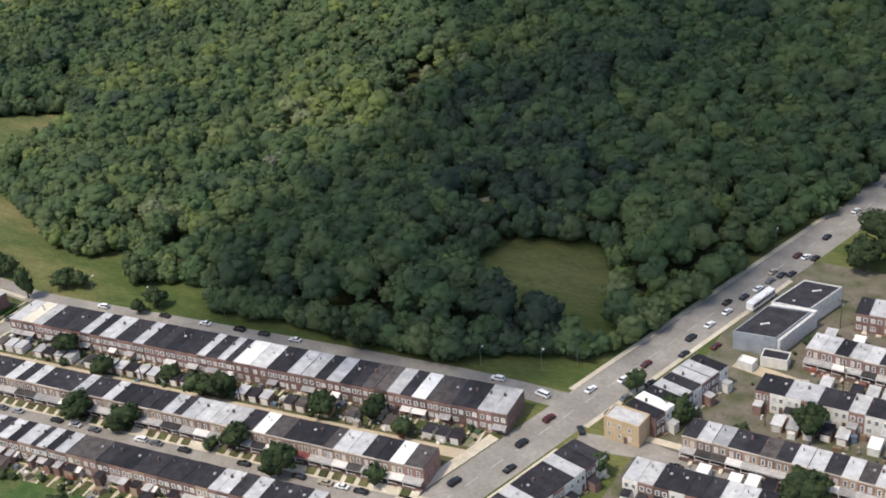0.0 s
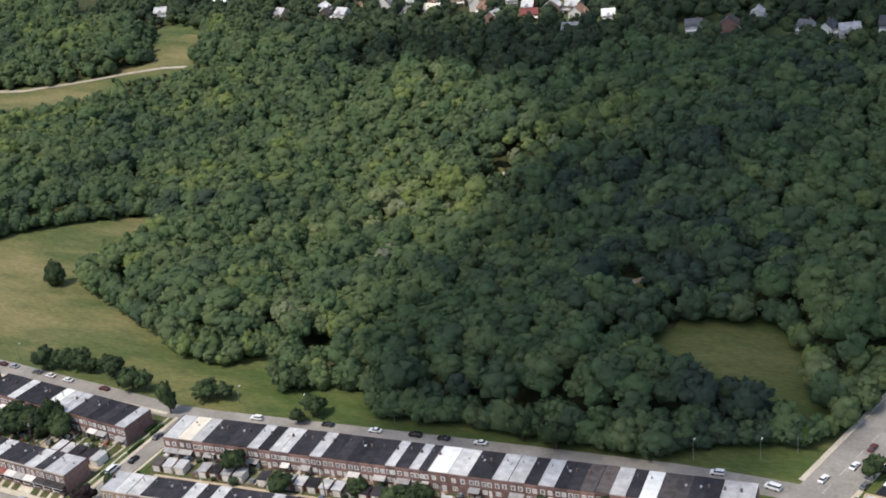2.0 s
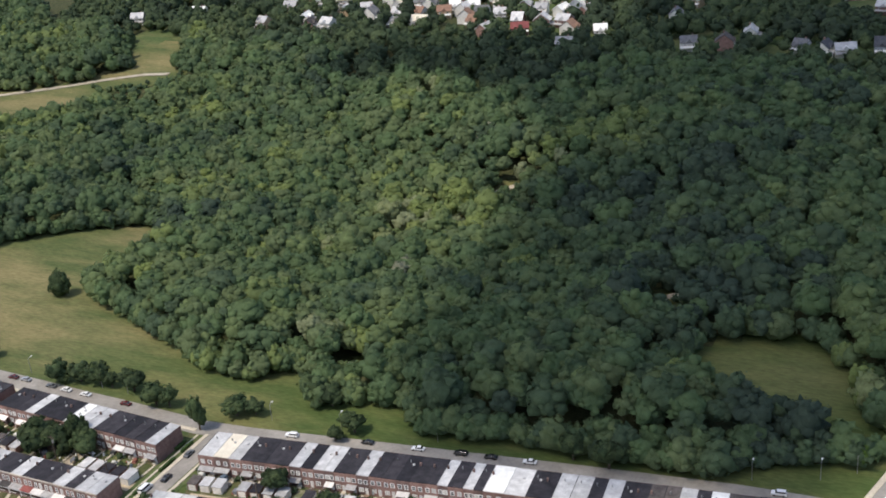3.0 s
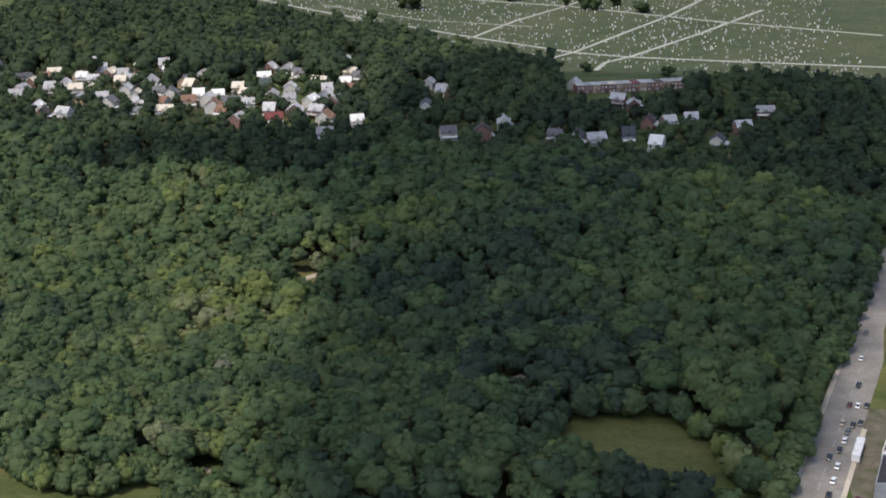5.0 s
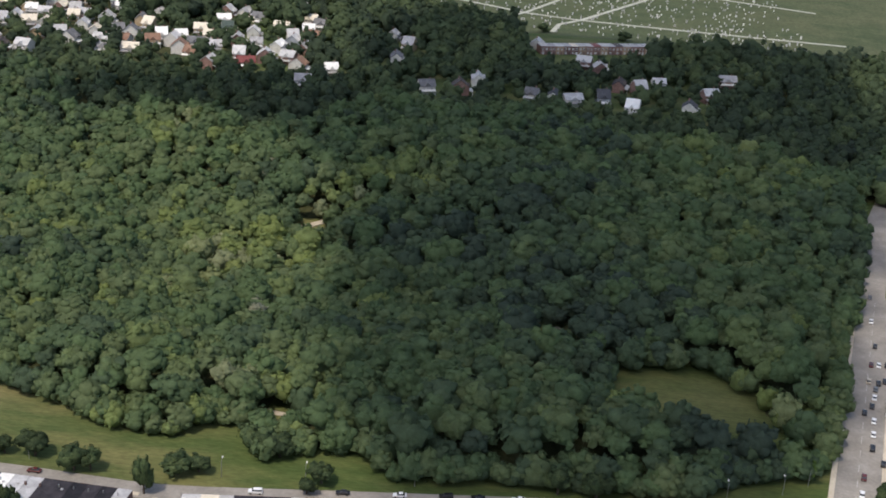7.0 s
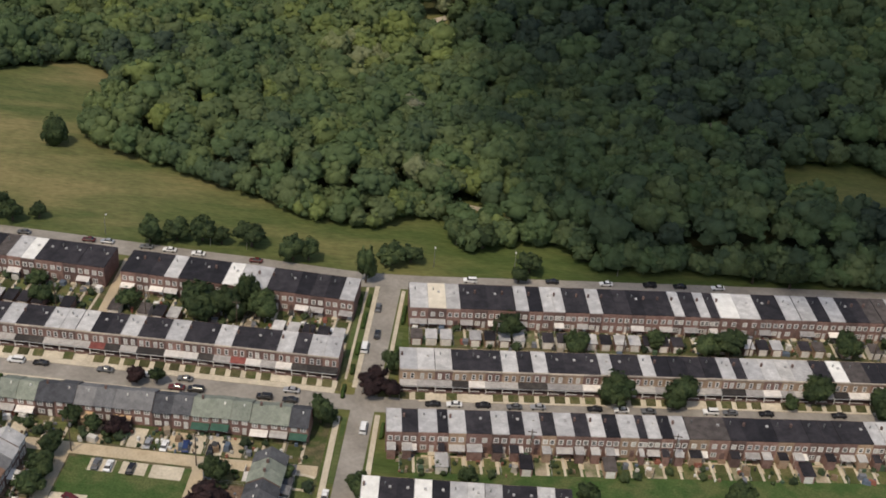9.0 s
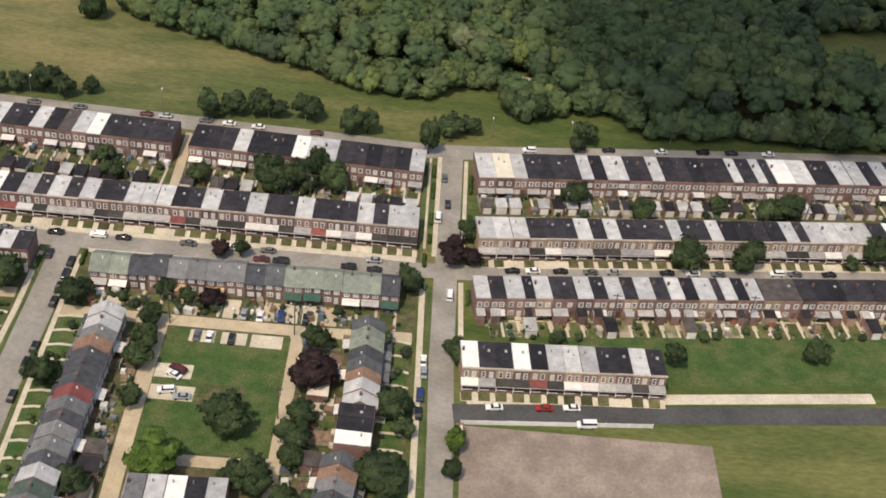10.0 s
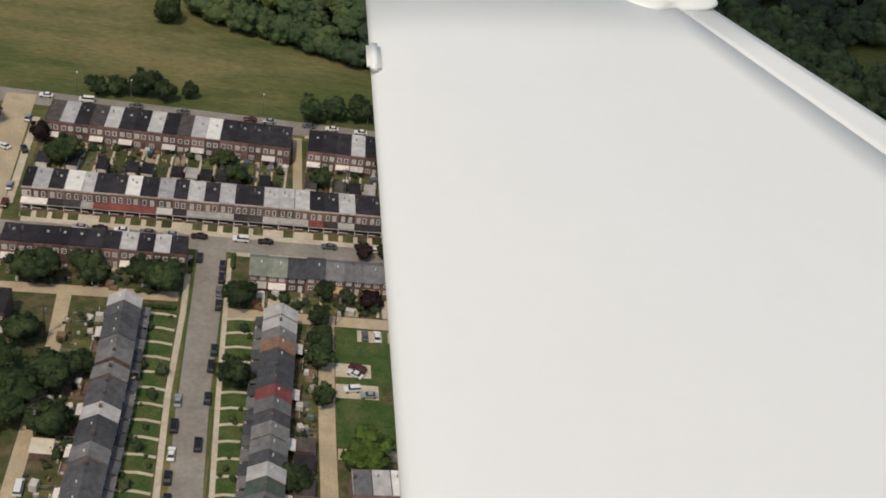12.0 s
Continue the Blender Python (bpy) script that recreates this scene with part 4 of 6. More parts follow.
ground_mesh.materials.append(forest_floor)
for q in ground_mesh.polygons:
    x, y = q.center[0], q.center[1]
    if -640 < x < 300 and 60 < y < 990 and in_wood(x, y) and (y < wood_end(x) or (x < -120 and y < 800)) and in_wood(x, y - 7) and in_wood(x - 6, y) and in_wood(x + 6, y) and in_wood(x, y + 6):
        q.material_index = 3
    elif q.material_index == 0 and y > wood_end(x) - 8 and x > -640:
        q.material_index = 2
rng = np.random.default_rng(11)
NEAR_CROWNS = [crown(rng, 14, 120, leaf_size=0.10, squat=0.92, core=1) for _ in range(12)]
FAR_CROWNS = [crown(rng, 11, 70, leaf_size=0.12, squat=0.92, core=1) for _ in range(12)]
LIGHT_CROWNS = [crown(rng, 7, 50, leaf_size=0.14, squat=0.95, core=1) for _ in range(10)]
near, far = [], []
for yy in np.arange(54, 500, 6.4):
    for xx in np.arange(-600, 330, 6.9):
        x, y = xx + rng.uniform(-3.2, 3.2), yy + rng.uniform(-3.0, 3.0)
        if x < -310 - 1.0 * (y - 60) or not in_wood(x, y) or (y > 405 and x > 300):
            continue
        if y > wood_end(x):
            continue
        if any(in_poly(x, y, q) for q in LOWERED_FOR_VIEW):
            far.append((x, y, ground_z((x, y)), rng.uniform(1.6, 2.6), rng.uniform(1.0, 2.0), 1.0))
            continue
        r = rng.choice([rng.uniform(3.4, 4.5), rng.uniform(4.3, 5.6), rng.uniform(5.4, 7.6)], p=[0.34, 0.42, 0.24])
        edge = not (in_wood(x, y - 9) and in_wood(x - 8, y) and in_wood(x + 8, y))
        if edge:
            for dx, dy, k in ((0, 0, 1.0), (rng.uniform(-4, 4), rng.uniform(-1, 4), 0.75)):
                r = rng.uniform(3.4, 5.8) * k
                near.append((x + dx, y + dy, ground_z((x, y)), r, r * 1.0, rng.uniform(1.05, 1.35)))
        else:
            (near if y < 240 else far).append((x, y, ground_z((x, y)), r, rng.uniform(7.2, 9.8) + (r - 4.6) * 0.9 + 1.6 * math.sin(x * 0.05 + y * 0.03), rng.uniform(0.85, 1.25)))
# an unbroken skirt of lower trees along the field's edge
for (ax, ay), (bx, by) in zip(FIELD_EDGE, FIELD_EDGE[1:]):
    run = math.hypot(bx - ax, by - ay)
    if ax < -300 or ax > 200:
        continue
    for k in range(int(run / 4.6) + 1):
        t = (k + rng.uniform(0.1, 0.9)) * 4.6 / run
        nx_, ny_ = -(by - ay) / run, (bx - ax) / run
        r = rng.uniform(2.8, 5.0)
        x, y = ax + (bx - ax) * t + nx_ * (r * 0.45 + rng.uniform(-0.8, 1.5)), ay + (by - ay) * t + ny_ * (r * 0.45 + rng.uniform(-0.8, 1.5))
        near.append((x, y, ground_z((x, y)), r, r * rng.uniform(0.75, 1.0), rng.uniform(0.95, 1.3)))
for x, y in ((-26, 320), (-1, 177), (-27, 307), (3, 165), (174, 195), (-52, 262), (20, 230)):  # pale flowering crowns
    (near if y < 240 else far).append((x, y, ground_z((x, y)), 3.6, 9.6, 1.0, 1.0))
scatter_trees("woodland", near, NEAR_CROWNS, leaf["wood"], "dense broadleaved park woodland in full summer leaf", "woodland")
scatter_trees("woodland", far, FAR_CROWNS, leaf["wood"], "dense broadleaved woodland across the valley", "woodland")

TREE_PROTOS = {}


def tree(x, y, r, h, species="oak", squat=0.95, label="", shape=0):
    """A single tree: tapered trunk, limbs, and a crown of many clumps; h is the height of its top."""
    key = (species, shape, squat)
    sz = (h - 0.5) / (1.75 * squat)
    ch = h - sz * squat * 0.95
    if key not in TREE_PROTOS:
        g = np.random.default_rng(50 + len(TREE_PROTOS))
        # a few uneven lobes make up the crown
        vs, fs, ns, off = [], [], [], 0
        for n in range(4):
            v, f, nv = crown(g, 7, 150, leaf_size=0.10, squat=squat, core=1)
            a, q = n * 1.6 + g.uniform(-0.5, 0.5), g.uniform(0.25, 0.46) if n else 0.1
            s = g.uniform(0.45, 0.68) if n else 0.74
            vs.append(v * s + [q * math.cos(a), q * math.sin(a), g.uniform(-0.35, 0.25) if n else 0.12]), fs.append(f + off), ns.append(nv)
            off += len(v)
        v, f, nv = np.concatenate(vs), np.concatenate(fs), np.concatenate(ns)
        if shape == 9:  # conical
            v, f, nv = crown(g, 26, 900, leaf_size=0.065, squat=squat)
            v = v * np.stack([(1.02 - 0.20 * (v[:, 2] + 0.6)).clip(0.6, 1.1)] * 2 + [np.full(len(v), 1.08)], -1)
        bm = bmesh.new()
        tube(bm, (0, 0, -3.0), (0.03, 0.02, -0.2), 0.085, 0.05, 8)
        for k in range(5):
            a = k * 1.2566 + 0.3
            tube(bm, (0, 0, -0.9 + 0.1 * k), (0.5 * math.cos(a), 0.5 * math.sin(a), -0.15 + 0.12 * k), 0.035, 0.012, 5)
        TREE_PROTOS[key] = (np_mesh("crown", v, f, leaf[species]), mesh_of("trunk", bm, bark))
        TREE_PROTOS[key][0].normals_split_custom_set_from_vertices(nv.astype(np.float32))
    root = new("tree")
    root.matrix_world = at(x, y, ground_z((x, y)) + ch, (x * 37 + y * 17) % 360)
    root.scale = (r, r, sz)
    c, t = TREE_PROTOS[key]
    part("crown", c, None, root)
    part("trunk", t, None, root).scale = (1, 1, max(0.25, (ch + 0.3) / (3.0 * sz)))
    words = {"garden": "dark broadleaved garden tree", "oak": "broadleaved tree in full green leaf", "lime": "bright yellow-green broadleaved tree", "purple": "dark purple-leaved plum tree"}
    return tagged(root, label or words[species], "tree")


for k, (x, y, r, h, sp) in enumerate((
    (-112.4, 100.5, 4.0, 10.2, "oak"), (-114, 52, 4.6, 9.5, "oak"), (-108, 50, 3.6, 7, "oak"), (-101, 53, 2.8, 5.4, "oak"), (-122, 51, 3.6, 6.5, "oak"), (-128, 50, 3.4, 6, "oak"),
    (-65, 46.5, 4.0, 8, "oak"), (-57.5, 49, 4.2, 7.6, "oak"), (-50, 50, 4.0, 8.5, "oak"), (-44, 49, 3.0, 6, "oak"), (-35, 49.5, 4.6, 8.0, "oak"), (-21.5, 44, 4.0, 9.5, "oak"), (-17, 45, 3.2, 8, "oak"),
    (1.2, 36.5, 3.0, 13.5, "oak"), (-29.5, 15.8, 2.6, 12.5, "oak"), (7.5, 47.5, 4.4, 7, "oak"), (13, 50, 3.6, 6, "oak"), (48.5, 50.8, 4.0, 7.0, "oak"), (45.4, 44.8, 2.6, 5.2, "oak"), (116, 58.0, 4.0, 9.5, "oak"), (127, 57.0, 4.4, 9.5, "oak"), (26, 63, 5, 9, "oak"), (34, 62, 4.6, 8.5, "oak"),
    (-41, 11.5, 6.4, 11.0, "oak"), (-33, 13, 4.6, 10, "oak"), (-28.5, 17, 3.2, 12, "oak"), (-24.5, 14, 4.4, 9.5, "oak"), (-61.5, 12.5, 3.4, 6, "oak"), (-132, 13, 5.0, 9, "oak"), (-139.5, 22, 3.0, 6.5, "purple"),
    (-88.5, 17.5, 3.2, 5.5, "oak"), (-49.8, -19.4, 2.6, 4.8, "purple"), (-44.8, -18.6, 2.2, 5.0, "oak"), (9.8, -12.6, 4.0, 6.5, "purple"), (14.2, -14.2, 2.8, 5.6, "purple"), (13.4, -4.0, 2.6, 6.8, "oak"),
    (-1.6, -27, 3.4, 7.5, "oak"), (12.0, -52.5, 2.8, 6.5, "oak"), (-81.0, -42.5, 4.2, 7.5, "oak"), (-80.8, -70.5, 4.6, 8.5, "oak"), (-61.5, -48, 3.0, 6.0, "oak"), (-61.3, -55, 3.4, 6.5, "oak"),
    (-61.2, -62.5, 3.6, 6.8, "oak"), (-60.5, -74.5, 2.8, 6.0, "oak"), (-51.2, -92.6, 6.4, 9.5, "lime"), (-38.6, -79.0, 5.4, 9.0, "oak"), (-20.9, -63.6, 5.8, 8.5, "purple"), (-21.6, -51.6, 3.4, 7.5, "oak"), (-3.6, -92.5, 6.0, 9.0, "oak"), (-3.2, -71.5, 4.4, 8.0, "oak"), (0.0, -77, 2.6, 5.5, "oak"), (11.4, -80, 2.8, 6.5, "lime"), (11.2, -88, 2.4, 5.5, "oak"), (10.8, -50, 2.6, 6.0, "oak"),
    (-22.8, -76.5, 3.6, 8.0, "oak"), (-23.2, -83, 3.8, 7.5, "oak"), (-23.4, -88.5, 3.0, 6.0, "oak"), (-23.0, -101, 3.6, 6.5, "oak"), (-34.5, -94.5, 3.4, 6.5, "oak"), (-31, -95, 4.8, 8.5, "oak"), (-48.6, -39, 2.8, 5.2, "purple"), (-54.5, -38.5, 2.4, 4.6, "oak"), (-60, -37.5, 2.6, 5.2, "oak"),
    (-99.5, -38.5, 5.2, 9.0, "oak"), (-104.5, -36.5, 4.4, 8.0, "oak"), (-117.5, -36.5, 4.6, 8.5, "oak"), (-130.5, -39, 5.4, 9.5, "oak"), (-120.5, -75, 5.6, 10, "oak"), (-127, -82, 6.4, 11, "oak"),
    (-132, -72, 5.6, 10, "oak"), (-114.8, -70, 3.6, 7.2, "oak"), (-118, -88, 5.0, 9, "oak"), (-135, -92, 6, 10.5, "oak"), (-129, -60, 4.6, 8.6, "oak"), (-66.5, -100, 3.6, 6.5, "oak"), 
    (72, -7.0, 4.7, 9.0, "oak"), (88.5, -4.5, 4.6, 9.0, "oak"), (124.5, 1.0, 4.2, 8.8, "oak"), (142, -1.5, 4.8, 10, "oak"), (168, 5.5, 3.0, 6.5, "oak"), (118, -1.5, 2.2, 4.0, "oak"),
    (152, 28, 3.4, 8.5, "oak"), (163, 25.5, 3.2, 6.5, "oak"), (137, 24.5, 3.8, 8.5, "oak"), (104, 18.5, 5.4, 9.5, "oak"), (98, 17, 4.2, 8, "oak"), (62, 13, 3.8, 7.5, "oak"), (43, 16.5, 4.2, 8.5, "oak"), (84, 19, 3.0, 6, "oak"),
    (211.5, 70.5, 3.0, 8.0, "oak"), (217.5, 33.5, 3.0, 7.0, "oak"), (226.8, 62.5, 4.2, 8.5, "oak"), (260, 70, 4.6, 9.5, "oak"), (266, 45.5, 6.0, 9.0, "oak"), (191, 79.5, 2.4, 7.5, "lime"), (254, 172, 9.0, 16, "oak"), (262, 186, 8.5, 16, "oak"), (249, 160, 6, 12, "oak"),
    (272, 168, 8, 15, "oak"), (285, 185, 9, 16, "oak"), (-84.5, 10, 3, 6, "oak"), (0, -70, 2.6, 5, "oak"), (-155, 30, 4, 8, "purple"),
    (-6.5, -48.5, 2.4, 5, "oak"), (-17, -100, 3, 6, "oak"), (245, 60, 3, 6, "oak"), (238, 20, 3, 6, "oak"), (64, -46, 3, 7, "oak"), (100, -40, 3.4, 7, "oak"), (36, -43, 2.4, 5, "oak"),
)):
    tree(x, y, r * 1.2, h * 1.05, sp, (0.95, 1.05, 0.88)[k % 3], shape=9 if k == 0 else k % 5)


# ---- yards ----
def front_bank(name, x0, x1, y0, y1, z, rise, material, label, category, m, kind="", group=""):
    """A strip of ground that rises from the pavement to the porch floor."""
    bm = bmesh.new()
    box(bm, x0, x1, y0, y1, z - 0.5, z, rise)
    ob = new(name, mesh_of(name, bm, material))
    ob.matrix_world = m
    return tagged(ob, label, category, group, kind)


def lawn_patch(x0, x1, y0, y1, m, z=0.09, material=None, label="small front lawn patch", group="front lawns"):
    return slab("lawn", x0, x1, y0, y1, z, material or lawn, label, "lawn", m, 0.25, "", group)


GARAGES = {}


def garage(m, w, d, roof, wall):
    key = (w, d, roof, wall)
    if key in GARAGES:
        return copy_thing(GARAGES[key], m)
    root = GARAGES[key] = new("garage")
    root.matrix_world = m
    part("wall", boxes_mesh("wall", WALL[wall], (0, w, 0, d, -0.2, 2.3)), None, root)
    part("roof", boxes_mesh("roof", ROOF[roof], (-0.15, w + 0.15, -0.15, d + 0.15, 2.3, 2.45, 0.2)), None, root)
    part("garage_door", boxes_mesh("garage_door", trim_white, (0.35, w - 0.35, -0.05, 0.02, 0.0, 2.0)), None, root)
    return tagged(root, "small %s yard garage with %s roof" % (WALL_WORDS[wall], ROOF_WORDS[roof]), "garage", "yard garages")


FENCES = {}


def fence(m, length, hgt=1.1, material=None):
    key = (round(length, 1), hgt, (material or fence_metal).name)
    if key in FENCES:
        return copy_thing(FENCES[key], m)
    root = FENCES[key] = new("fence")
    root.matrix_world = m
    n = max(2, int(length / 3.4) + 1)
    for k in range(n):
        x = k * length / (n - 1)
        part("post", boxes_mesh("post", metal_pole, (-0.04, 0.04, -0.04, 0.04, -0.1, hgt)), None, root).location = (x, 0, 0)
    for z in (0.45, hgt - 0.1):
        part("rail", boxes_mesh("rail", material or fence_metal, (0.04, length - 0.04, -0.02, 0.02, z, z + 0.06)), None, root)
    return tagged(root, "low grey wire yard fence on thin posts", "fence", "yard fences")


def hedge(x, y, w, d, h, turn=0.0):
    g = np.random.default_rng(int(abs(x * 13 + y * 7)) + 3)
    vs, fs, off = [], [], 0
    for k in range(max(2, int(w / 0.7))):
        v = ICO1[0] * (1 + g.uniform(-0.18, 0.18, (len(ICO1[0]), 1))) * [0.62, d * 0.62, h * 0.6] + [k * 0.7 - w / 2 + 0.35, g.uniform(-0.1, 0.1), h * 0.5]
        vs.append(v), fs.append(ICO1[1] + off)
        off += len(v)
    ob = new("hedge", np_mesh("hedge", np.concatenate(vs), np.concatenate(fs), hedge_mat))
    ob.matrix_world = at(x, y, 0, turn)
    return tagged(ob, "clipped dark green yard hedge", "hedge", "yard hedges")


def walk_strip(pts, w, label="narrow concrete garden walk"):
    ob = flat_strip("garden_walk", pts, w, 0.13, concrete, label, "garden walk", 0.2, "")
    return tagged(ob, group="garden walks")


rng = random.Random(5)
# front lawns of the porch rows
for n, m, w in ((35, at(-138.6, -9.0, 0, 0.1), 3.965), (41, at(*east(-3.0, -27.6), 0, A7), 4.0), (12, at(12.4, -60.1, 0, 3.5), 4.0)):
    front_bank("front_terrace", 0, n * w, -4.3, -2.0, 0.12, 0.5, concrete, "pale concrete front terraces and walks", "terrace", m, "structure")
    for i in range(n):
        if rng.random() < 0.9:
            rise = rng.random()
            front_bank("lawn", i * w + 0.12, i * w + 2.6 + 0.3 * rise, -4.25, -2.12, 0.22 + 0.06 * rise, 0.7 - 0.15 * rise, bank_grass, "small sloping front lawn bank", "lawn", m, "", "front lawns")
# back yards: lawns, garages by the alley, fences
for n, m, w, deep, skip in ((17, at(-138.3, 23.2, 0, -2.3), 4.0, 15.0, ()), (16, at(-65.6, 20.0, 0, -2.4), 4.12, 13.2, (1, 6, 7, 8, 9, 10)), (42, at(*east(0, 0), 0, A7), 4.0, 9.0, ()), (33, at(*east(-3.4, -51.8), 0, A7), 4.05, 8.0, ())):
    gar = 0.62 if n in (42,) else (0.12 if n == 33 else 0.74)
    for i in range(n):
        x = i * w
        kind = rng.random()
        far_y = -deep + 0.6
        g = rng.random() < gar and i not in skip
        if g:
            garage(m @ at(x + 0.5, far_y, 0), 2.9, 4.6 if n != 42 else 3.9, rng.choice(["grey", "black", "light", "black", "brown", "grey"]), rng.choice(["brick", "dark brick", "white", "tan brick"]))
        y0 = far_y + (5.2 if g else 0.3)
        if kind < 0.72:
            lawn_patch(x + 0.25, x + w - 1.1, y0, -1.6, m, 0.08 + 0.02 * rng.random(), None, "small fenced back-yard lawn", "back lawns")
        else:
            lawn_patch(x + 0.25, x + w - 0.5, y0, -1.6, m, 0.08, yard_ground, "worn paved back yard", "paved yards")
        slab("yard_walk", x + w - 0.9, x + w - 0.25, y0, -0.4, 0.1, concrete, "narrow concrete slab walk through the back yard", "garden walk", m, 0.2, "", "garden walks")
        if i % 3 == 0:
            fence(m @ at(x + 0.06, far_y, 0, 90), round(deep - 1.6, 1))
# yards behind the pitched row by the lot: lawns, parking pads
cy = at(-79.3, -35.4, 0, 0.5)
PADS = "gpgggcgpgcppcggg"
for i, c in enumerate(PADS):
    x = i * 4.75
    if c == "g":
        lawn_patch(x + 0.3, x + 3.5, -7.6, -1.8, cy, 0.09, None, "back-yard lawn by the alley", "back lawns")
        slab("yard_walk", x + 3.7, x + 4.4, -7.8, -0.4, 0.1, concrete, "narrow concrete slab walk through the back yard", "garden walk", cy, 0.2, "", "garden walks")
    else:
        slab("parking_pad", x + 0.4, x + 4.2, -8.0, -1.2, 0.09, concrete if c == "p" else alley_concrete, "concrete back-yard parking pad", "parking pad", cy, 0.2, "", "parking pads")
    if i % 2:
        fence(cy @ at(x + 0.05, -7.8, 0, 90), 6.4)
# lawns and walks along the pitched rows
for x0, x1, y0, n, side in ((-83.5, -77.2, -47.6, 13, -1), (-102.8, -96.0, -47.8, 14, 1), (-5.3, 0.0, -46.8, 13, 1)):
    slab("front_lawn_strip", x0, x1, y0 - n * 5.05, y0, 0.07, lot_grass, "sloping green front lawns with concrete walks", "lawn", None, 0.25)
    for i in range(n + 1):
        y = y0 - i * 5.05 + 0.5
        a, b = (x0 - 0.4, x1) if side < 0 else (x1 + 0.4, x0)
        walk_strip([(b, y), (b + (a - b) * 0.55, y + 0.1), (a, y - 0.55)], 0.75)
        if i % 3 == 1:
            hedge(b + (a - b) * 0.12, y - 1.4, 1.2, 0.9, 1.0, 90)
# rear plots of the pitched rows
for x0, x1, y0, n in ((-66.9, -61.8, -47.6, 13), (-120.4, -112.6, -47.8, 14), (-23.2, -15.2, -46.8, 13)):
    for i in range(n):
        y = y0 - i * 5.05
        k = rng.random()
        lawn_patch(x0 + 2.4, x1, y - 4.6, y - 0.4, None, 0.08 + 0.02 * rng.random(), lawn if k < 0.7 else (wood_deck if k < 0.82 else concrete), "back plot beside the alley", "back plots")
        if i % 2:
            fence(at(x0 + 0.2, y, 0, 0), round(x1 - x0 - 0.4, 1))
for x, y, r in ((-65.2, -91.5, "brown"), (-65.2, -96.5, "black"), (-65.2, -103.5, "brown"), (-119.5, -96, "cream"), (-20.5, -69, "cream"), (-20, -90, "brown")):
    garage(at(x + 3, y, 0, 90), 4.0, 4.4, r, "brick")
for k in range(7):
    hedge(-103.0 + k * 1.0, -45.4, 0.9, 1.1, 1.3)
for x, y, w, t in ((2.2, -14.5, 5, 90), (-24.0, -48.6, 1.2, 0), (-21.0, -48.4, 1.2, 0), (-18.4, -48.2, 1.2, 0), (-83.5, -25.0, 6, 90), (-94.0, -29, 5, 90), (3.4, 27, 6, 90), (3.4, 17, 7, 90), (3.4, 4, 5, 90), (3.3, -5, 4, 90), (0.9, 27, 5, 90), (14.0, 22, 9, 90), (14.0, 4, 6, 90), (13.9, -28, 6, 90), (13.2, -58, 6, 90)):
    hedge(x, y, w, 1.0, 1.2, t)


# the paved lot south of the lower street: white fence, brick pier, brick-walled bin store
root = new("fence")
root.matrix_world = at(12.9, -71.9, 0, 5.0)
for k in range(9):
    part("post", boxes_mesh("post", trim_white, (-0.1, 0.1, -0.1, 0.1, -0.1, 1.5)), None, root).location = (k * 5.5, 0, 0)
    if k < 8:
        part("panel", boxes_mesh("panel", trim_white, (0.1, 5.4, -0.05, 0.05, 0.1, 1.35)), None, root).location = (k * 5.5, 0, 0)
tagged(root, "white panel fence along the paved lot", "fence")
block_building("brick_pier", at(11.9, -78.2, 0, 4), 1.8, 4.2, 2.2, "brick", "cream", "low brick pier with a pale cap at the lot's corner")
store = new("bin_store")
store.matrix_world = at(13.2, -101, 0, 3)
for s in ((0, 5.5, 0, 0.3, -0.2, 1.8), (0, 0.3, 0.3, 5.2, -0.2, 1.8), (5.2, 5.5, 0.3, 5.2, -0.2, 1.8), (0, 5.5, 5.2, 5.5, -0.2, 1.8)):
    part("wall", boxes_mesh("wall", WALL["brick"], s), None, store)
tagged(store, "open brick-walled bin enclosure on the paved lot", "enclosure")


# shrubs and small garden trees in the yards
g = np.random.default_rng(91)
spots = []
for x0, x1, y0, y1, n, m in (
    (-138, -70, 9, 22, 46, None), (-64, 0, 8, 19, 40, None), (-79, 0, -43, -36.5, 34, None), (-66.5, -61.8, -110, -47, 34, None), (-23.6, -16.5, -112, -47, 38, None), (-138, -100, -40, -32, 24, None),
    (-121, -113, -112, -47, 36, None), (-82.5, -77.5, -110, -48, 16, None), (-102, -96.5, -112, -48, 16, None), (-4.6, 0.2, -110, -47, 18, None), (0, 168, -9.4, -0.8, 70, 1), (0, 150, -60, -52.2, 40, 1), (234, 300, 17, 120, 60, None),
):
    for _ in range(n):
        x, y = g.uniform(x0, x1), g.uniform(y0, y1)
        if m:
            x, y = east(x, y)
        r = g.uniform(0.45, 1.0) if g.random() < 0.75 else g.uniform(1.0, 1.7)
        spots.append((x, y, 0.05, r, r * 0.75, g.uniform(0.9, 1.3)))
scatter_trees("yard_shrubs", spots, LIGHT_CROWNS, leaf["garden"], "small green shrubs and bushes in the yards", "shrubs")


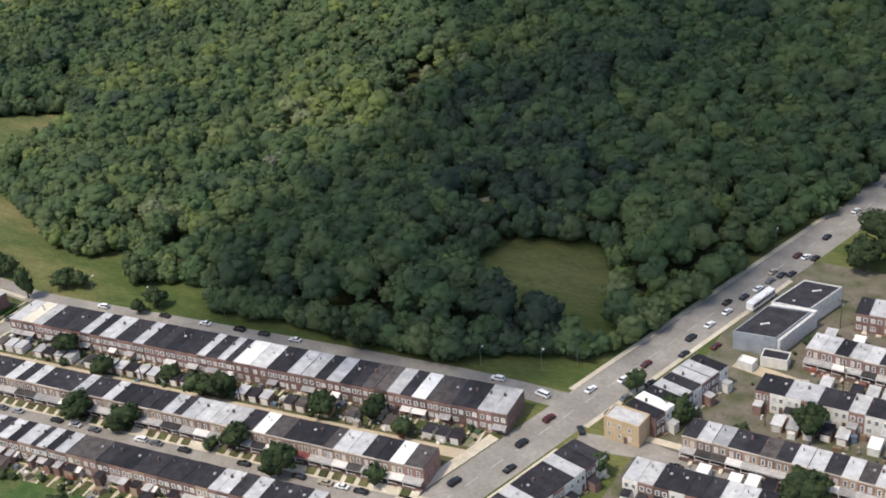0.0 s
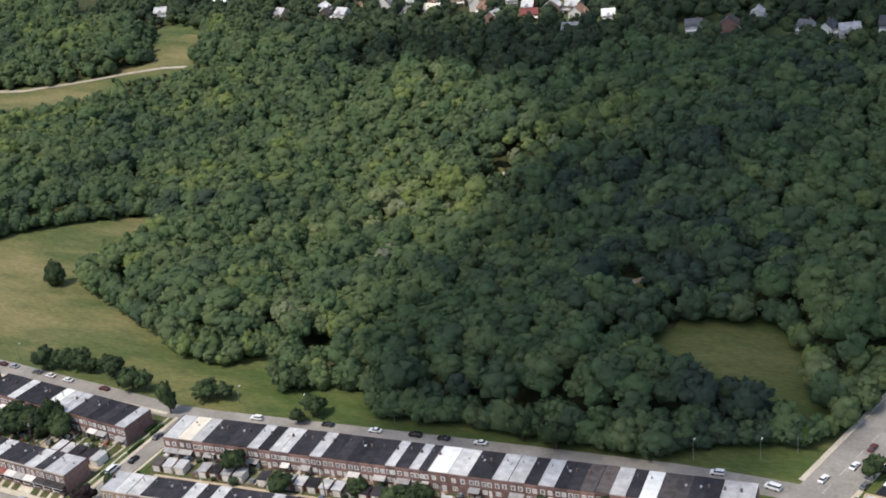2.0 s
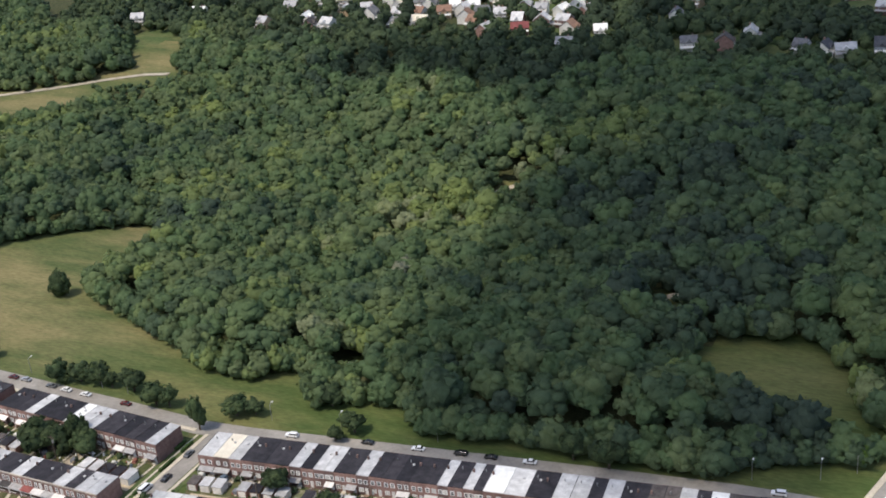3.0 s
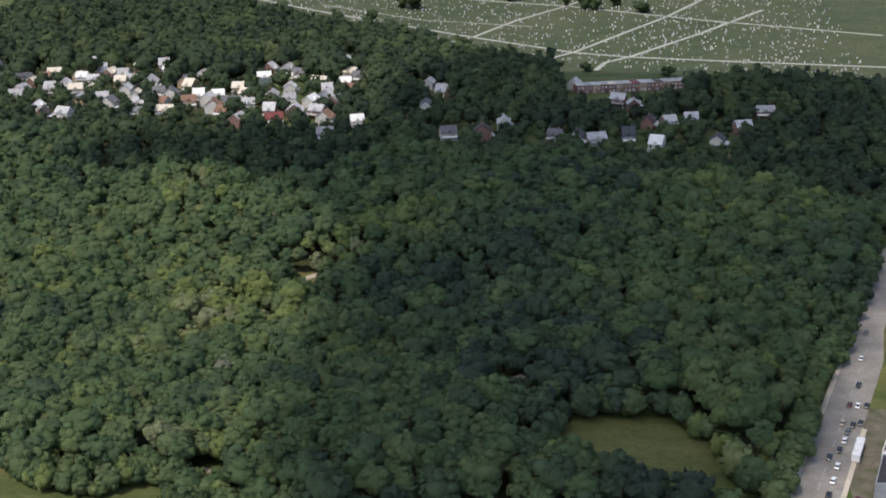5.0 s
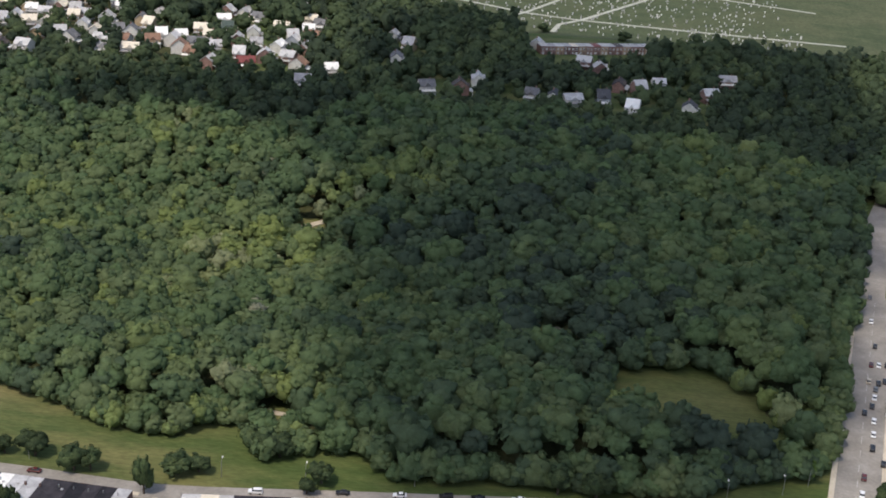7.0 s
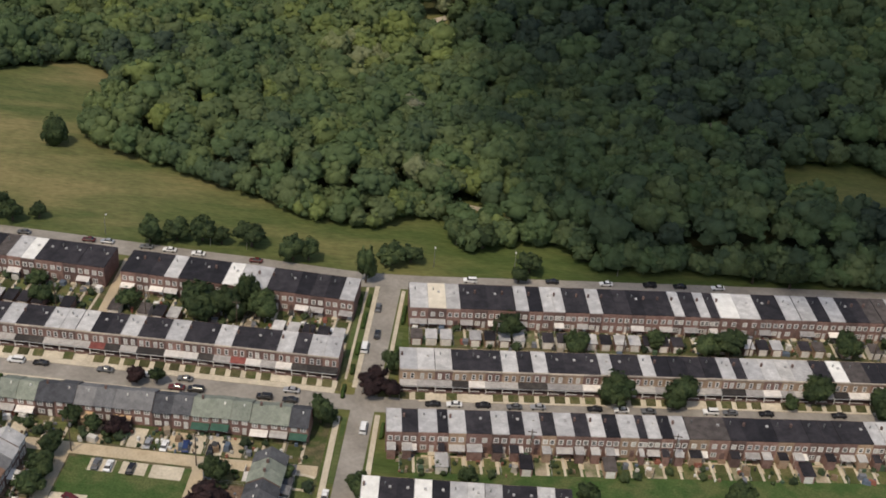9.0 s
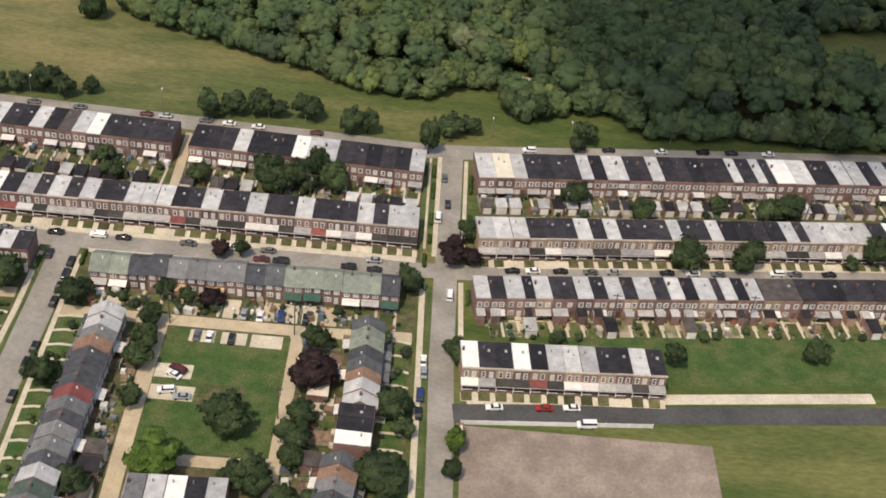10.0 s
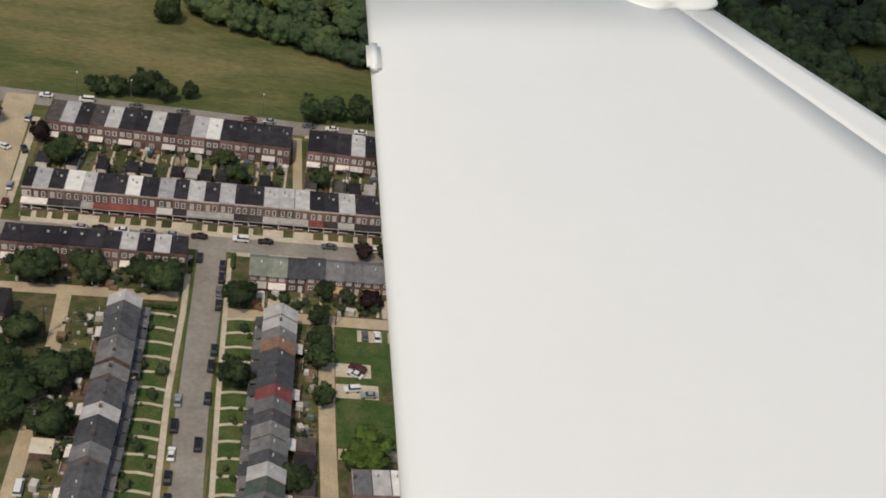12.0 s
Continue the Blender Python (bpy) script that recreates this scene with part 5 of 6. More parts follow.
# bins, boxes, garden furniture and play things left about the yards
clutter_mat = mat("yard clutter", (0.85, 0.85, 0.85), (1.1, 1.1, 1.1), 0.8, 0.7, fine=0.15)
kn, kl = clutter_mat.node_tree.nodes, clutter_mat.node_tree.links
kgeo, kramp, kmix = kn.new("ShaderNodeNewGeometry"), kn.new("ShaderNodeValToRGB"), kn.new("ShaderNodeMix")
kramp.color_ramp.interpolation = "CONSTANT"
for k, c in enumerate(((0.55, 0.53, 0.48), (0.20, 0.14, 0.09), (0.05, 0.05, 0.05), (0.36, 0.33, 0.28), (0.26, 0.10, 0.07), (0.10, 0.13, 0.17), (0.68, 0.66, 0.62), (0.06, 0.10, 0.06), (0.30, 0.24, 0.17), (0.16, 0.17, 0.19))):
    e = kramp.color_ramp.elements[k] if k < 2 else kramp.color_ramp.elements.new(k / 10)
    e.position, e.color = k / 10, (*c, 1)
kmix.data_type, kmix.blend_type = "RGBA", "MULTIPLY"
kmix.inputs[0].default_value = 1.0
kl.new(kgeo.outputs["Random Per Island"], kramp.inputs[0])
kl.new(kramp.outputs[0], kmix.inputs[6])
kl.new(kn["Principled BSDF"].inputs["Base Color"].links[0].from_socket, kmix.inputs[7])
kl.new(kmix.outputs[2], kn["Principled BSDF"].inputs["Base Color"])
g = np.random.default_rng(19)
cube = np.array([(x, y, z) for z in (0, 1) for x, y in ((-0.5, -0.5), (0.5, -0.5), (0.5, 0.5), (-0.5, 0.5))], float)
cf = np.array([(4, 5, 6, 7), (0, 1, 5, 4), (1, 2, 6, 5), (2, 3, 7, 6), (3, 0, 4, 7)])
vs, fs = [], []
for x0, x1, y0, y1, n, m in (
    (-137, -71, 8.4, 21, 130, None), (-64, -2, 7.6, 18, 110, None), (-79, -4, -43.4, -36, 130, None), (-66.2, -61.6, -108, -48, 70, None), (-24.4, -16.6, -110, -47, 80, None), (-137, -100, -39.5, -33, 50, None),
    (-121, -113, -108, -48, 70, None), (1, 166, -9.6, -1, 240, 1), (-4, 140, -60, -53, 120, 1), (232, 290, 18, 27, 40, None), (236, 290, 40, 47, 40, None), (246, 290, 66, 75, 50, None), (250, 286, 88, 100, 40, None)):
    for _ in range(n):
        x, y = g.uniform(x0, x1), g.uniform(y0, y1)
        if m:
            x, y = east(x, y)
        a, big = g.uniform(-0.3, 0.3), g.random() < 0.18
        w, d, h = (g.uniform(1.2, 2.4), g.uniform(1.0, 2.2), g.uniform(0.5, 1.9)) if big else (g.uniform(0.35, 1.1), g.uniform(0.3, 0.9), g.uniform(0.3, 1.1))
        v = cube * [w, d, h]
        v[4:, :2] *= g.uniform(0.7, 1.0)
        vs.append(np.stack([v[:, 0] * math.cos(a) - v[:, 1] * math.sin(a) + x, v[:, 0] * math.sin(a) + v[:, 1] * math.cos(a) + y, v[:, 2] + 0.04], -1))
        fs.append(cf + 8 * (len(vs) - 1))
tagged(new("yard_clutter", np_mesh("yard_clutter", np.concatenate(vs), np.concatenate(fs), clutter_mat, False)), "bins, boxes, garden furniture and play things left about the yards", "clutter", kind="stuff")


# ---- vehicles ----
PAINT = {
    "black": mat("black car paint", (0.012, 0.012, 0.014), (0.02, 0.02, 0.022), 2.0, 0.22, spec=0.5, fine=0.0),
    "white": mat("white car paint", (0.70, 0.70, 0.69), (0.80, 0.80, 0.79), 2.0, 0.25, spec=0.5, fine=0.0),
    "silver": mat("silver car paint", (0.36, 0.37, 0.38), (0.44, 0.45, 0.46), 2.0, 0.28, spec=0.5, metal=0.4, fine=0.0),
    "grey": mat("grey car paint", (0.10, 0.105, 0.11), (0.14, 0.145, 0.15), 2.0, 0.25, spec=0.5, fine=0.0),
    "red": mat("red car paint", (0.26, 0.022, 0.018), (0.33, 0.035, 0.026), 2.0, 0.25, spec=0.5, fine=0.0),
    "maroon": mat("maroon car paint", (0.085, 0.016, 0.016), (0.115, 0.024, 0.022), 2.0, 0.25, spec=0.5, fine=0.0),
    "blue": mat("blue car paint", (0.018, 0.035, 0.10), (0.028, 0.05, 0.14), 2.0, 0.25, spec=0.5, fine=0.0),
    "tan": mat("tan car paint", (0.36, 0.31, 0.23), (0.44, 0.38, 0.29), 2.0, 0.3, spec=0.5, fine=0.0),
}
CARS = {}


def car_shape(kind):
    """Side profiles (length along y, height) of the body and the glasshouse, and the half width."""
    if kind == "suv":
        return [(-2.3, 0.35), (2.3, 0.35), (2.35, 0.8), (2.2, 1.05), (1.15, 1.15), (-2.25, 1.15), (-2.35, 0.7)], [(1.15, 1.13), (0.55, 1.68), (-1.95, 1.68), (-2.22, 1.13)], 0.92
    if kind == "van":
        return [(-2.5, 0.35), (2.5, 0.35), (2.55, 0.9), (2.3, 1.15), (1.75, 1.3), (-2.5, 1.3), (-2.55, 0.7)], [(1.75, 1.28), (1.05, 1.98), (-2.4, 2.0), (-2.5, 1.28)], 0.98
    return [(-2.25, 0.32), (2.2, 0.32), (2.28, 0.62), (2.1, 0.82), (0.95, 0.95), (-1.75, 0.98), (-2.25, 0.88), (-2.32, 0.6)], [(0.95, 0.93), (0.2, 1.42), (-0.95, 1.42), (-1.75, 0.96)], 0.88


def car(x, y, turn, paint="black", kind="sedan", z=0.06):
    m = at(x, y, z, turn) @ Matrix.Scale(0.94, 4)
    key = (paint, kind)
    words = {"sedan": "sedan", "suv": "sport utility car", "van": "van"}[kind]
    if key in CARS:
        root = copy_thing(CARS[key], m)
        return root
    root = CARS[key] = new("car")
    root.matrix_world = m
    body, house, hw = car_shape(kind)

    def shell(profile, half, top_in=0.0, zsplit=None):
        bm = bmesh.new()
        prism(bm, profile, -half, half)
        if top_in:
            zs = max(p[1] for p in profile) - 0.1
            for v in bm.verts:
                if v.co.z > zs:
                    v.co.x *= 1 - top_in
        bmesh.ops.recalc_face_normals(bm, faces=bm.faces)
        bmesh.ops.bevel(bm, geom=bm.edges[:], offset=0.07, segments=1, affect="EDGES")
        return bm
    part("body", shell(body, hw), PAINT[paint], root)
    part("glasshouse", shell(house, hw - 0.06, 0.16), glass, root, "dark tinted windows")
    top = max(p[1] for p in house)
    ya, yb = [p[0] for p in house if p[1] > top - 0.05][:2]
    bm = bmesh.new()
    box(bm, -hw * 0.74, hw * 0.74, min(ya, yb) - 0.08, max(ya, yb) + 0.08, top - 0.03, top + 0.04)
    part("roof", bm, PAINT[paint], root)
    for sx in (-1, 1):
        for yy in (-1.4, 1.4):
            def wheel():
                bm = bmesh.new()
                tube(bm, (-0.11, 0, 0), (0.11, 0, 0), 0.33, 0.33, 12)
                return mesh_of("wheel", bm, tyre_rubber)
            w = part("wheel", shared(("wheel",), wheel), None, root)
            w.location = (sx * (hw - 0.1), yy, 0.31)
    return tagged(root, "%s %s parked or waiting on the street" % (paint, words), "car", "cars on the streets")


rng = random.Random(9)
EW, NS, T7 = 90, 0, 90 + A7
PARKED = [
    (-92.8, -15.4, EW, "black"), (-82, -15.2, EW, "white", "suv"), (-75.6, -15.3, EW, "black"), (-58.9, -15.3, EW, "grey"), (-47.0, -15.4, EW, "white"), (-38.2, -15.4, EW, "grey"), (-39.4, -19.2, EW, "maroon"),
    (-34.4, -19.3, EW, "black", "suv"), (-17, -19.2, EW, "black", "suv"), (-10.8, -15.5, EW, "silver"), (-10.4, -19.3, EW, "black"), (-100, -15.4, EW, "silver"), (-106, -15.3, EW, "grey"), (-112.5, -15.4, EW, "white"),
    (-118, -15.3, EW, "black"), (-123, -15.4, EW, "silver"), (-92, -24.2, NS, "black"),
    (6.4, 24.8, NS, "grey"), (5.2, 5.5, NS, "white", "van"), (9.2, -27.1, NS, "white", "van"), (3.6, -51.8, NS, "white"), (3.9, -55.8, NS, "silver"), (3.3, -63.4, NS, "blue", "suv"), (3.3, -69.2, NS, "black"),
    (20.4, -65.3, 96, "white"), (31.9, -64.2, 96, "red"), (38.3, -63.4, 96, "white"), (41.5, -68.5, 96, "white", "van"), (25.3, -14.9, T7, "black"), (30.7, -14.2, T7, "white"), (38, -13.3, T7, "black"), (46, -12.6, T7, "grey"),
    (31.3, 43.3, T7, "white", "suv"), (-49.3, 42.6, EW, "white"), (-82.5, 44.0, EW, "maroon"), (-76.9, 44.0, EW, "silver"), (-130.3, 45.9, EW, "white", "van"), (-116, 45.2, EW, "grey"), (-102.2, 44.5, EW, "grey"), (-58, 43.0, EW, "white"),
    (-32.0, 42.1, EW, "maroon"), (-65, 43.4, EW, "grey"), (-142, 46.5, EW, "white"), (-50.2, -49.6, NS, "grey"), (-47.2, -49.8, NS, "white"), (-42.0, -50.0, NS, "black"), (-52.2, -61.6, 62, "maroon", "suv"), (-52.9, -63.4, 58, "white"),
    (-53.6, -68.6, 100, "white", "suv"), (-49.8, -70.2, 96, "silver"), (-86.0, -26.6, NS, "black"), (-85.9, -31.8, NS, "black", "suv"), (-86.2, -37.0, NS, "grey"), (-86.0, -42.2, NS, "black"), (-86.2, -64.0, NS, "black", "suv"), (-85.9, -58.4, NS, "black"),
    (-92.6, -75.6, NS, "silver"), (-86.2, -74.4, NS, "black"), (-92.7, -83.5, NS, "black", "suv"), (-87.2, -88.6, NS, "black", "suv"), (-92.5, -91.6, NS, "white"), (-92.6, -98.3, NS, "black"), (-92.2, -104.5, NS, "black"),
    (-144.7, 33.6, NS, "silver"), (-148.4, 18.2, 60, "white"), (-142.8, 17.6, 20, "black"), (-143.2, 0, NS, "silver"), (-143, -8, NS, "maroon", "suv"), (-40.5, -40.8, NS, "silver"), (-36.5, -41.0, NS, "white"), (-31.5, -40.6, 8, "blue", "suv"),
    (-25.5, -40.8, NS, "black"), (-44.5, -97.2, NS, "black"), (-4.4, 10.8, NS, "white"), (-121.5, -103, NS, "white", "van"),
    (172.7, 60.6, T7, "white", "suv"), (188.0, 58.9, T7 - 18, "white", "van"), (104.5, 53.2, T7, "white"), (70.9, 49.1, T7, "white"), (55.4, 47.3, T7, "black"), (84, 50.8, T7, "black", "suv"), (93, 51.9, T7, "black"),
    (96.2, -6.2, T7, "white", "suv"), (101.3, -5.6, T7, "grey"), (110.8, -4.5, T7, "black"), (66.1, -10.0, T7, "black"), (73, -9.3, T7, "white"), (80, -8.6, T7, "grey"), (130, -2.0, T7, "black"), (159.9, 1.6, T7, "white"), (155.0, 1.0, T7, "tan"),
    (165.5, 2.2, T7, "black"), (147, 0, T7, "black"), (52, -11.7, T7, "silver"), (7.7, 12.1, NS, "black"),
    (240.4, 45.2, 86, "white"), (246.8, 44.4, 84, "black"), (233.4, 44.8, 88, "black"), (205.0, 48.6, 40, "black"),
]
for x, y, *rest in PARKED:
    car(x + (0.5 if x > 60 else 0.0), y - 0.85, *rest)
for x, y, p, *k in ((199.2, 66.6, "white"), (205.4, 74.8, "white"), (193.4, 36.9, "black", "suv"), (194.9, 49.6, "maroon", "suv"), (195.6, 26.3, "black"), (185.4, 15.6, "black", "suv"), (208.1, 84.5, "maroon"), (214.5, 102.2, "black", "suv"),
                    (215.9, 93.4, "black"), (216.8, 111.2, "white"), (218.9, 120.1, "white"), (222.6, 101, "maroon"), (217, 125.2, "black"), (220.6, 130.2, "black"), (224.6, 142.8, "grey"), (229.2, 149.2, "black"), (226.6, 147.4, "black"),
                    (222.8, 136.6, "white"), (223.5, 148.4, "tan"), (227.2, 161.4, "maroon"), (232.8, 161.8, "black"), (229.9, 161.5, "white"), (232, 177, "black"), (235.5, 199, "white"), (208.6, 59.2, "black"), (240, 222, "grey"), (209.6, 67, "grey"), (213.0, 76, "black"), (199, -8, "silver")):
    car(x + 0.5, y - 0.8, -14.7, p, *(k or ["sedan"]))


def bus(x, y, turn):
    root = new("bus")
    root.matrix_world = at(x, y, 0.06, turn)
    bm = bmesh.new()
    box(bm, -1.27, 1.27, -6, 6, 0.35, 3.0)
    bmesh.ops.bevel(bm, geom=bm.edges[:], offset=0.16, segments=2, affect="EDGES")
    part("body", bm, PAINT["white"], root)
    for sx in (-1, 1):
        for k in range(7):
            part("window", boxes_mesh("bus_window", glass, (sx * 1.27 - 0.03, sx * 1.27 + 0.03, -5.4 + k * 1.6, -4.1 + k * 1.6, 1.5, 2.45)), None, root)
        for yy in (-3.6, 3.8):
            part("wheel", SHARED[("wheel",)], None, root).matrix_basis = at(sx * 1.12, yy, 0.45) @ Matrix.Scale(1.45, 4)
    part("windscreen", boxes_mesh("windscreen", glass, (-1.0, 1.0, 5.97, 6.03, 1.2, 2.6)), None, root)
    for k in (-2.6, 2.2):
        part("roof_unit", boxes_mesh("roof_unit", trim_white, (-0.7, 0.7, k - 0.8, k + 0.8, 2.95, 3.2)), None, root)
    tagged(root, "white city bus waiting on the avenue", "bus")


bus(226.6, 128.4, -14.7)
for y0 in range(-30, 215, 9):
    for off in (-0.2,):
        flat_strip("lane_line", [(road_x(y0) + off, y0), (road_x(y0 + 4.5) + off, y0 + 4.5)], 0.22, 0.066, line_paint, "worn white lane line", "road marking", 0.02, "structure")

# ---- lamps and poles ----
LAMP = {}


def street_lamp(x, y, h=5.6, arm=1.2, turn=0.0):
    m = at(x, y, 0, turn)
    if "l" in LAMP:
        return copy_thing(LAMP["l"], m)
    root = LAMP["l"] = new("street_lamp")
    root.matrix_world = m
    bm = bmesh.new()
    tube(bm, (0, 0, -0.2), (0, 0, h), 0.12, 0.07, 8)
    part("pole", bm, metal_pole, root)
    bm = bmesh.new()
    tube(bm, (0, 0, h - 0.1), (0, arm, h + 0.25), 0.06, 0.05, 6)
    part("arm", bm, metal_pole, root)
    part("lamp_head", boxes_mesh("lamp_head", trim_white, (-0.2, 0.2, arm - 0.1, arm + 0.6, h + 0.15, h + 0.38)), None, root)
    return tagged(root, "tall grey street lamp with a pale head", "street lamp", "street lamps")


for x, y in ((-118, 48.5), (-79, 48), (-47, 47.5), (-36, 47.3), (20, 48.5), (44, 50.4), (75, 54), (165, 64.2), (182, 70), (190.5, 76), (219, 165), (205, 100), (-134, 50)):
    street_lamp(x, y)
POLE = {}


def utility_pole(x, y, turn=0.0):
    m = at(x, y, 0, turn)
    if "p" in POLE:
        return copy_thing(POLE["p"], m)
    root = POLE["p"] = new("utility_pole")
    root.matrix_world = m
    bm = bmesh.new()
    tube(bm, (0, 0, -0.2), (0, 0, 10.2), 0.17, 0.11, 8)
    part("pole", bm, bark, root)
    part("cross_arm", boxes_mesh("cross_arm", bark, (-1.1, 1.1, -0.07, 0.07, 9.3, 9.5)), None, root)
    part("transformer", boxes_mesh("transformer", metal_pole, (0.15, 0.6, -0.25, 0.25, 7.6, 8.5)), None, root)
    return tagged(root, "weathered wooden utility pole with cross arm", "utility pole", "utility poles")


for x, y in ((-120, 9), (-100, 8.4), (-80, 8), (-55, 7.4), (-30, 6.8), (-10, 6.4), (40, 11), (75, 15.5), (110, 20), (145, 24), (-57.4, -46.6), (-27.6, -47), (-124.4, -58), (-121, -90), (-27.8, -75), (50, -33), (85, -29), (248, 70), (262, 92), (252, 124)):
    utility_pole(x, y)

# small sheds and garages in the yards east of the avenue
rng = random.Random(61)
for x0, x1, y0 in ((250, 292, 68.5), (256, 286, 90.5), (240, 280, 41.5), (250, 262, 114), (236, 262, 17.5)):
    x = x0
    while x < x1:
        garage(at(x, y0 + (x - x0) * 0.035 + rng.uniform(-1, 1), 0, 2), 2.9, 4.6, rng.choice(["grey", "light", "black", "white"]), rng.choice(["white", "tan brick", "brick"]))
        x += rng.choice((4.1, 8.2, 4.1, 12.3))

# ---- the far side: detached houses, trees between them, cemetery ----
DET = {}


def detached(x, y, turn, w, d, h, wall, roof):
    z = ground_z((x, y))
    m = at(x, y, z, turn)
    key = (w, d, h, wall, roof)
    if key in DET:
        return copy_thing(DET[key], m)
    root = DET[key] = new("detached_house")
    root.matrix_world = m
    bm = bmesh.new()
    r = h + d * 0.38
    prism(bm, [(-d / 2, -1.5), (d / 2, -1.5), (d / 2, h), (0, r - 0.1), (-d / 2, h)], -w / 2, w / 2)
    part("wall", bm, WALL[wall], root)
    bm = bmesh.new()
    prism(bm, [(-d / 2 - 0.5, h - 0.38), (0, r), (d / 2 + 0.5, h - 0.38), (d / 2 + 0.5, h - 0.1), (0, r + 0.28), (-d / 2 - 0.5, h - 0.1)], -w / 2 - 0.4, w / 2 + 0.4)
    part("roof", bm, ROOF[roof], root)
    part("chimney", boxes_mesh("chimney", WALL["brick"], (w * 0.2, w * 0.2 + 0.7, 0.5, 1.2, r - 1.2, r + 1.0)), None, root)
    part("porch_roof", boxes_mesh("porch_roof", awn["grey"] if roof in ("white", "light", "cream") else trim_white, (-w / 2, w / 2, -d / 2 - 2.4, -d / 2, 2.7, 2.9, 0.5)), None, root)
    bm = bmesh.new()
    c, e = w * 0.24, h + 1.0
    a = [bm.verts.new(p) for p in ((-c, -d / 2 - 0.7, h - 0.4), (0, -d / 2 - 0.7, e + 0.9), (c, -d / 2 - 0.7, h - 0.4), (-c, 0, h - 0.4), (0, 0, e + 0.9), (c, 0, h - 0.4))]
    for q in ((0, 1, 4, 3), (1, 2, 5, 4), (0, 2, 1), (3, 4, 5), (0, 3, 5, 2)):
        bm.faces.new([a[n] for n in q])
    part("cross_gable", bm, ROOF[roof], root)
    for px in (-w / 2 + 0.2, w / 2 - 0.4):
        part("porch_post", boxes_mesh("porch_post", trim_white, (px, px + 0.2, -d / 2 - 2.3, -d / 2 - 2.1, -1.5, 2.7)), None, root)
    for px in (-w * 0.26, w * 0.26):
        put_window(root, px, 3.2, 1.2, 1.5, -d / 2)
    return tagged(root, "%s detached house with %s roof among trees" % (WALL_WORDS[wall], ROOF_WORDS[roof]), "house", "detached houses")


HOUSES = [
    (-253, 580, "white", "white"), (-223, 513, "buff", "light"), (-215, 578, "white", "light"), (-199, 508, "white", "shingle"), (-212, 525, "white", "light"), (-198, 608, "white", "white"), (-188, 618, "white", "cream"),
    (-164, 562, "buff", "cream"), (-168, 596, "white", "light"), (-149, 520, "buff", "orange"), (-156, 497, "white", "cream"), (-168, 536, "white", "shingle"), (-118, 500, "brick", "orange"), (-101, 480, "brick", "grey"), (-80, 487, "brick", "red"),
    (-112, 568, "white", "teal"), (-94, 566, "white", "light"), (-99, 606, "white", "shingle"), (-70, 534, "white", "white"), (-66, 560, "white", "light"), (-60, 586, "white", "white"), (-80, 660, "white", "light"), (-54, 604, "white", "shingle"),
    (-62, 545, "grey", "light"), (-27, 488, "white", "white"), (-38, 455, "grey", "grey"), (8, 530, "white", "shingle"), (12, 566, "buff", "grey"), (-2, 590, "white", "light"), (34, 466, "white", "shingle"), (29, 413, "buff", "cream"), (54, 470, "brick", "brown"),
    (97, 470, "white", "shingle"), (110, 466, "white", "slate"), (121, 466, "white", "light"), (139, 474, "grey", "slate"), (139, 548, "brick", "grey"), (129, 558, "brick", "light"), (150, 508, "brick", "brown"), (162, 503, "brick", "light"), (175, 518, "white", "light"),
    (-255, 774, "buff", "orange"), (-255, 690, "white", "light"), (-293, 780, "white", "shingle"), (-341, 826, "white", "light"), (-294, 835, "white", "shingle"), (63, 495, "white", "light"), (156, 458, "white", "white"), (97, 600, "white", "light"),
    (-377, 478, "white", "light"), (-340, 502, "white", "white"), (-312, 512, "white", "light"), (-270, 482, "buff", "light"), (-308, 570, "white", "shingle"), (-294, 572, "white", "slate"), (-258, 542, "white", "light"), (-232, 480, "brick", "brown"),
    (-218, 482, "white", "light"), (-256, 584, "buff", "cream"), (-248, 602, "white", "light"), (-220, 572, "buff", "cream"), (-204, 545, "white", "light"), (-180, 514, "buff", "light"), (-137, 525, "white", "light"), (-108, 520, "white", "light"), (-128, 560, "buff", "cream"),
    (-355, 560, "white", "light"), (-330, 600, "white", "shingle"), (190, 470, "white", "slate"), (205, 500, "brick", "light"), (220, 540, "brick", "grey"),
]
# streets of houses close together between the listed ones
rng = random.Random(21)
for _ in range(900):
    x, y = rng.uniform(-285, -45), rng.uniform(490, 625)
    y = 0.7 * y + 0.3 * (round(y / 27) * 27)
    if len(HOUSES) < 112 and all(math.hypot(x - p[0], (y - p[1]) * 0.8) > 11.5 for p in HOUSES) and rng.random() < 1.25 - abs(y - 545) / 110:
        HOUSES.append((x, y, rng.choice(["white", "white", "white", "buff", "brick"]), rng.choice(["cream", "light", "white", "grey", "shingle", "light", "orange", "cream"])))
for k, (x, y, wl, rf) in enumerate(HOUSES):
    w, d = ((8, 8), (9.5, 8), (11, 7.5), (7.5, 10.5))[k % 4]
    detached(x, y, (8, 98, -12, 80, 20)[k % 5], w, d, (4.8, 5.5)[k % 2], wl, rf)
row((100, 586), 18.5, 18, 5.4, 10, 6.5, "rear", code("gglgcggrggbg"), ["brick", "brick", "tan brick"], "brick row houses below the cemetery", None, z=-0.6, seed=31)
g = np.random.default_rng(31)
spots = []
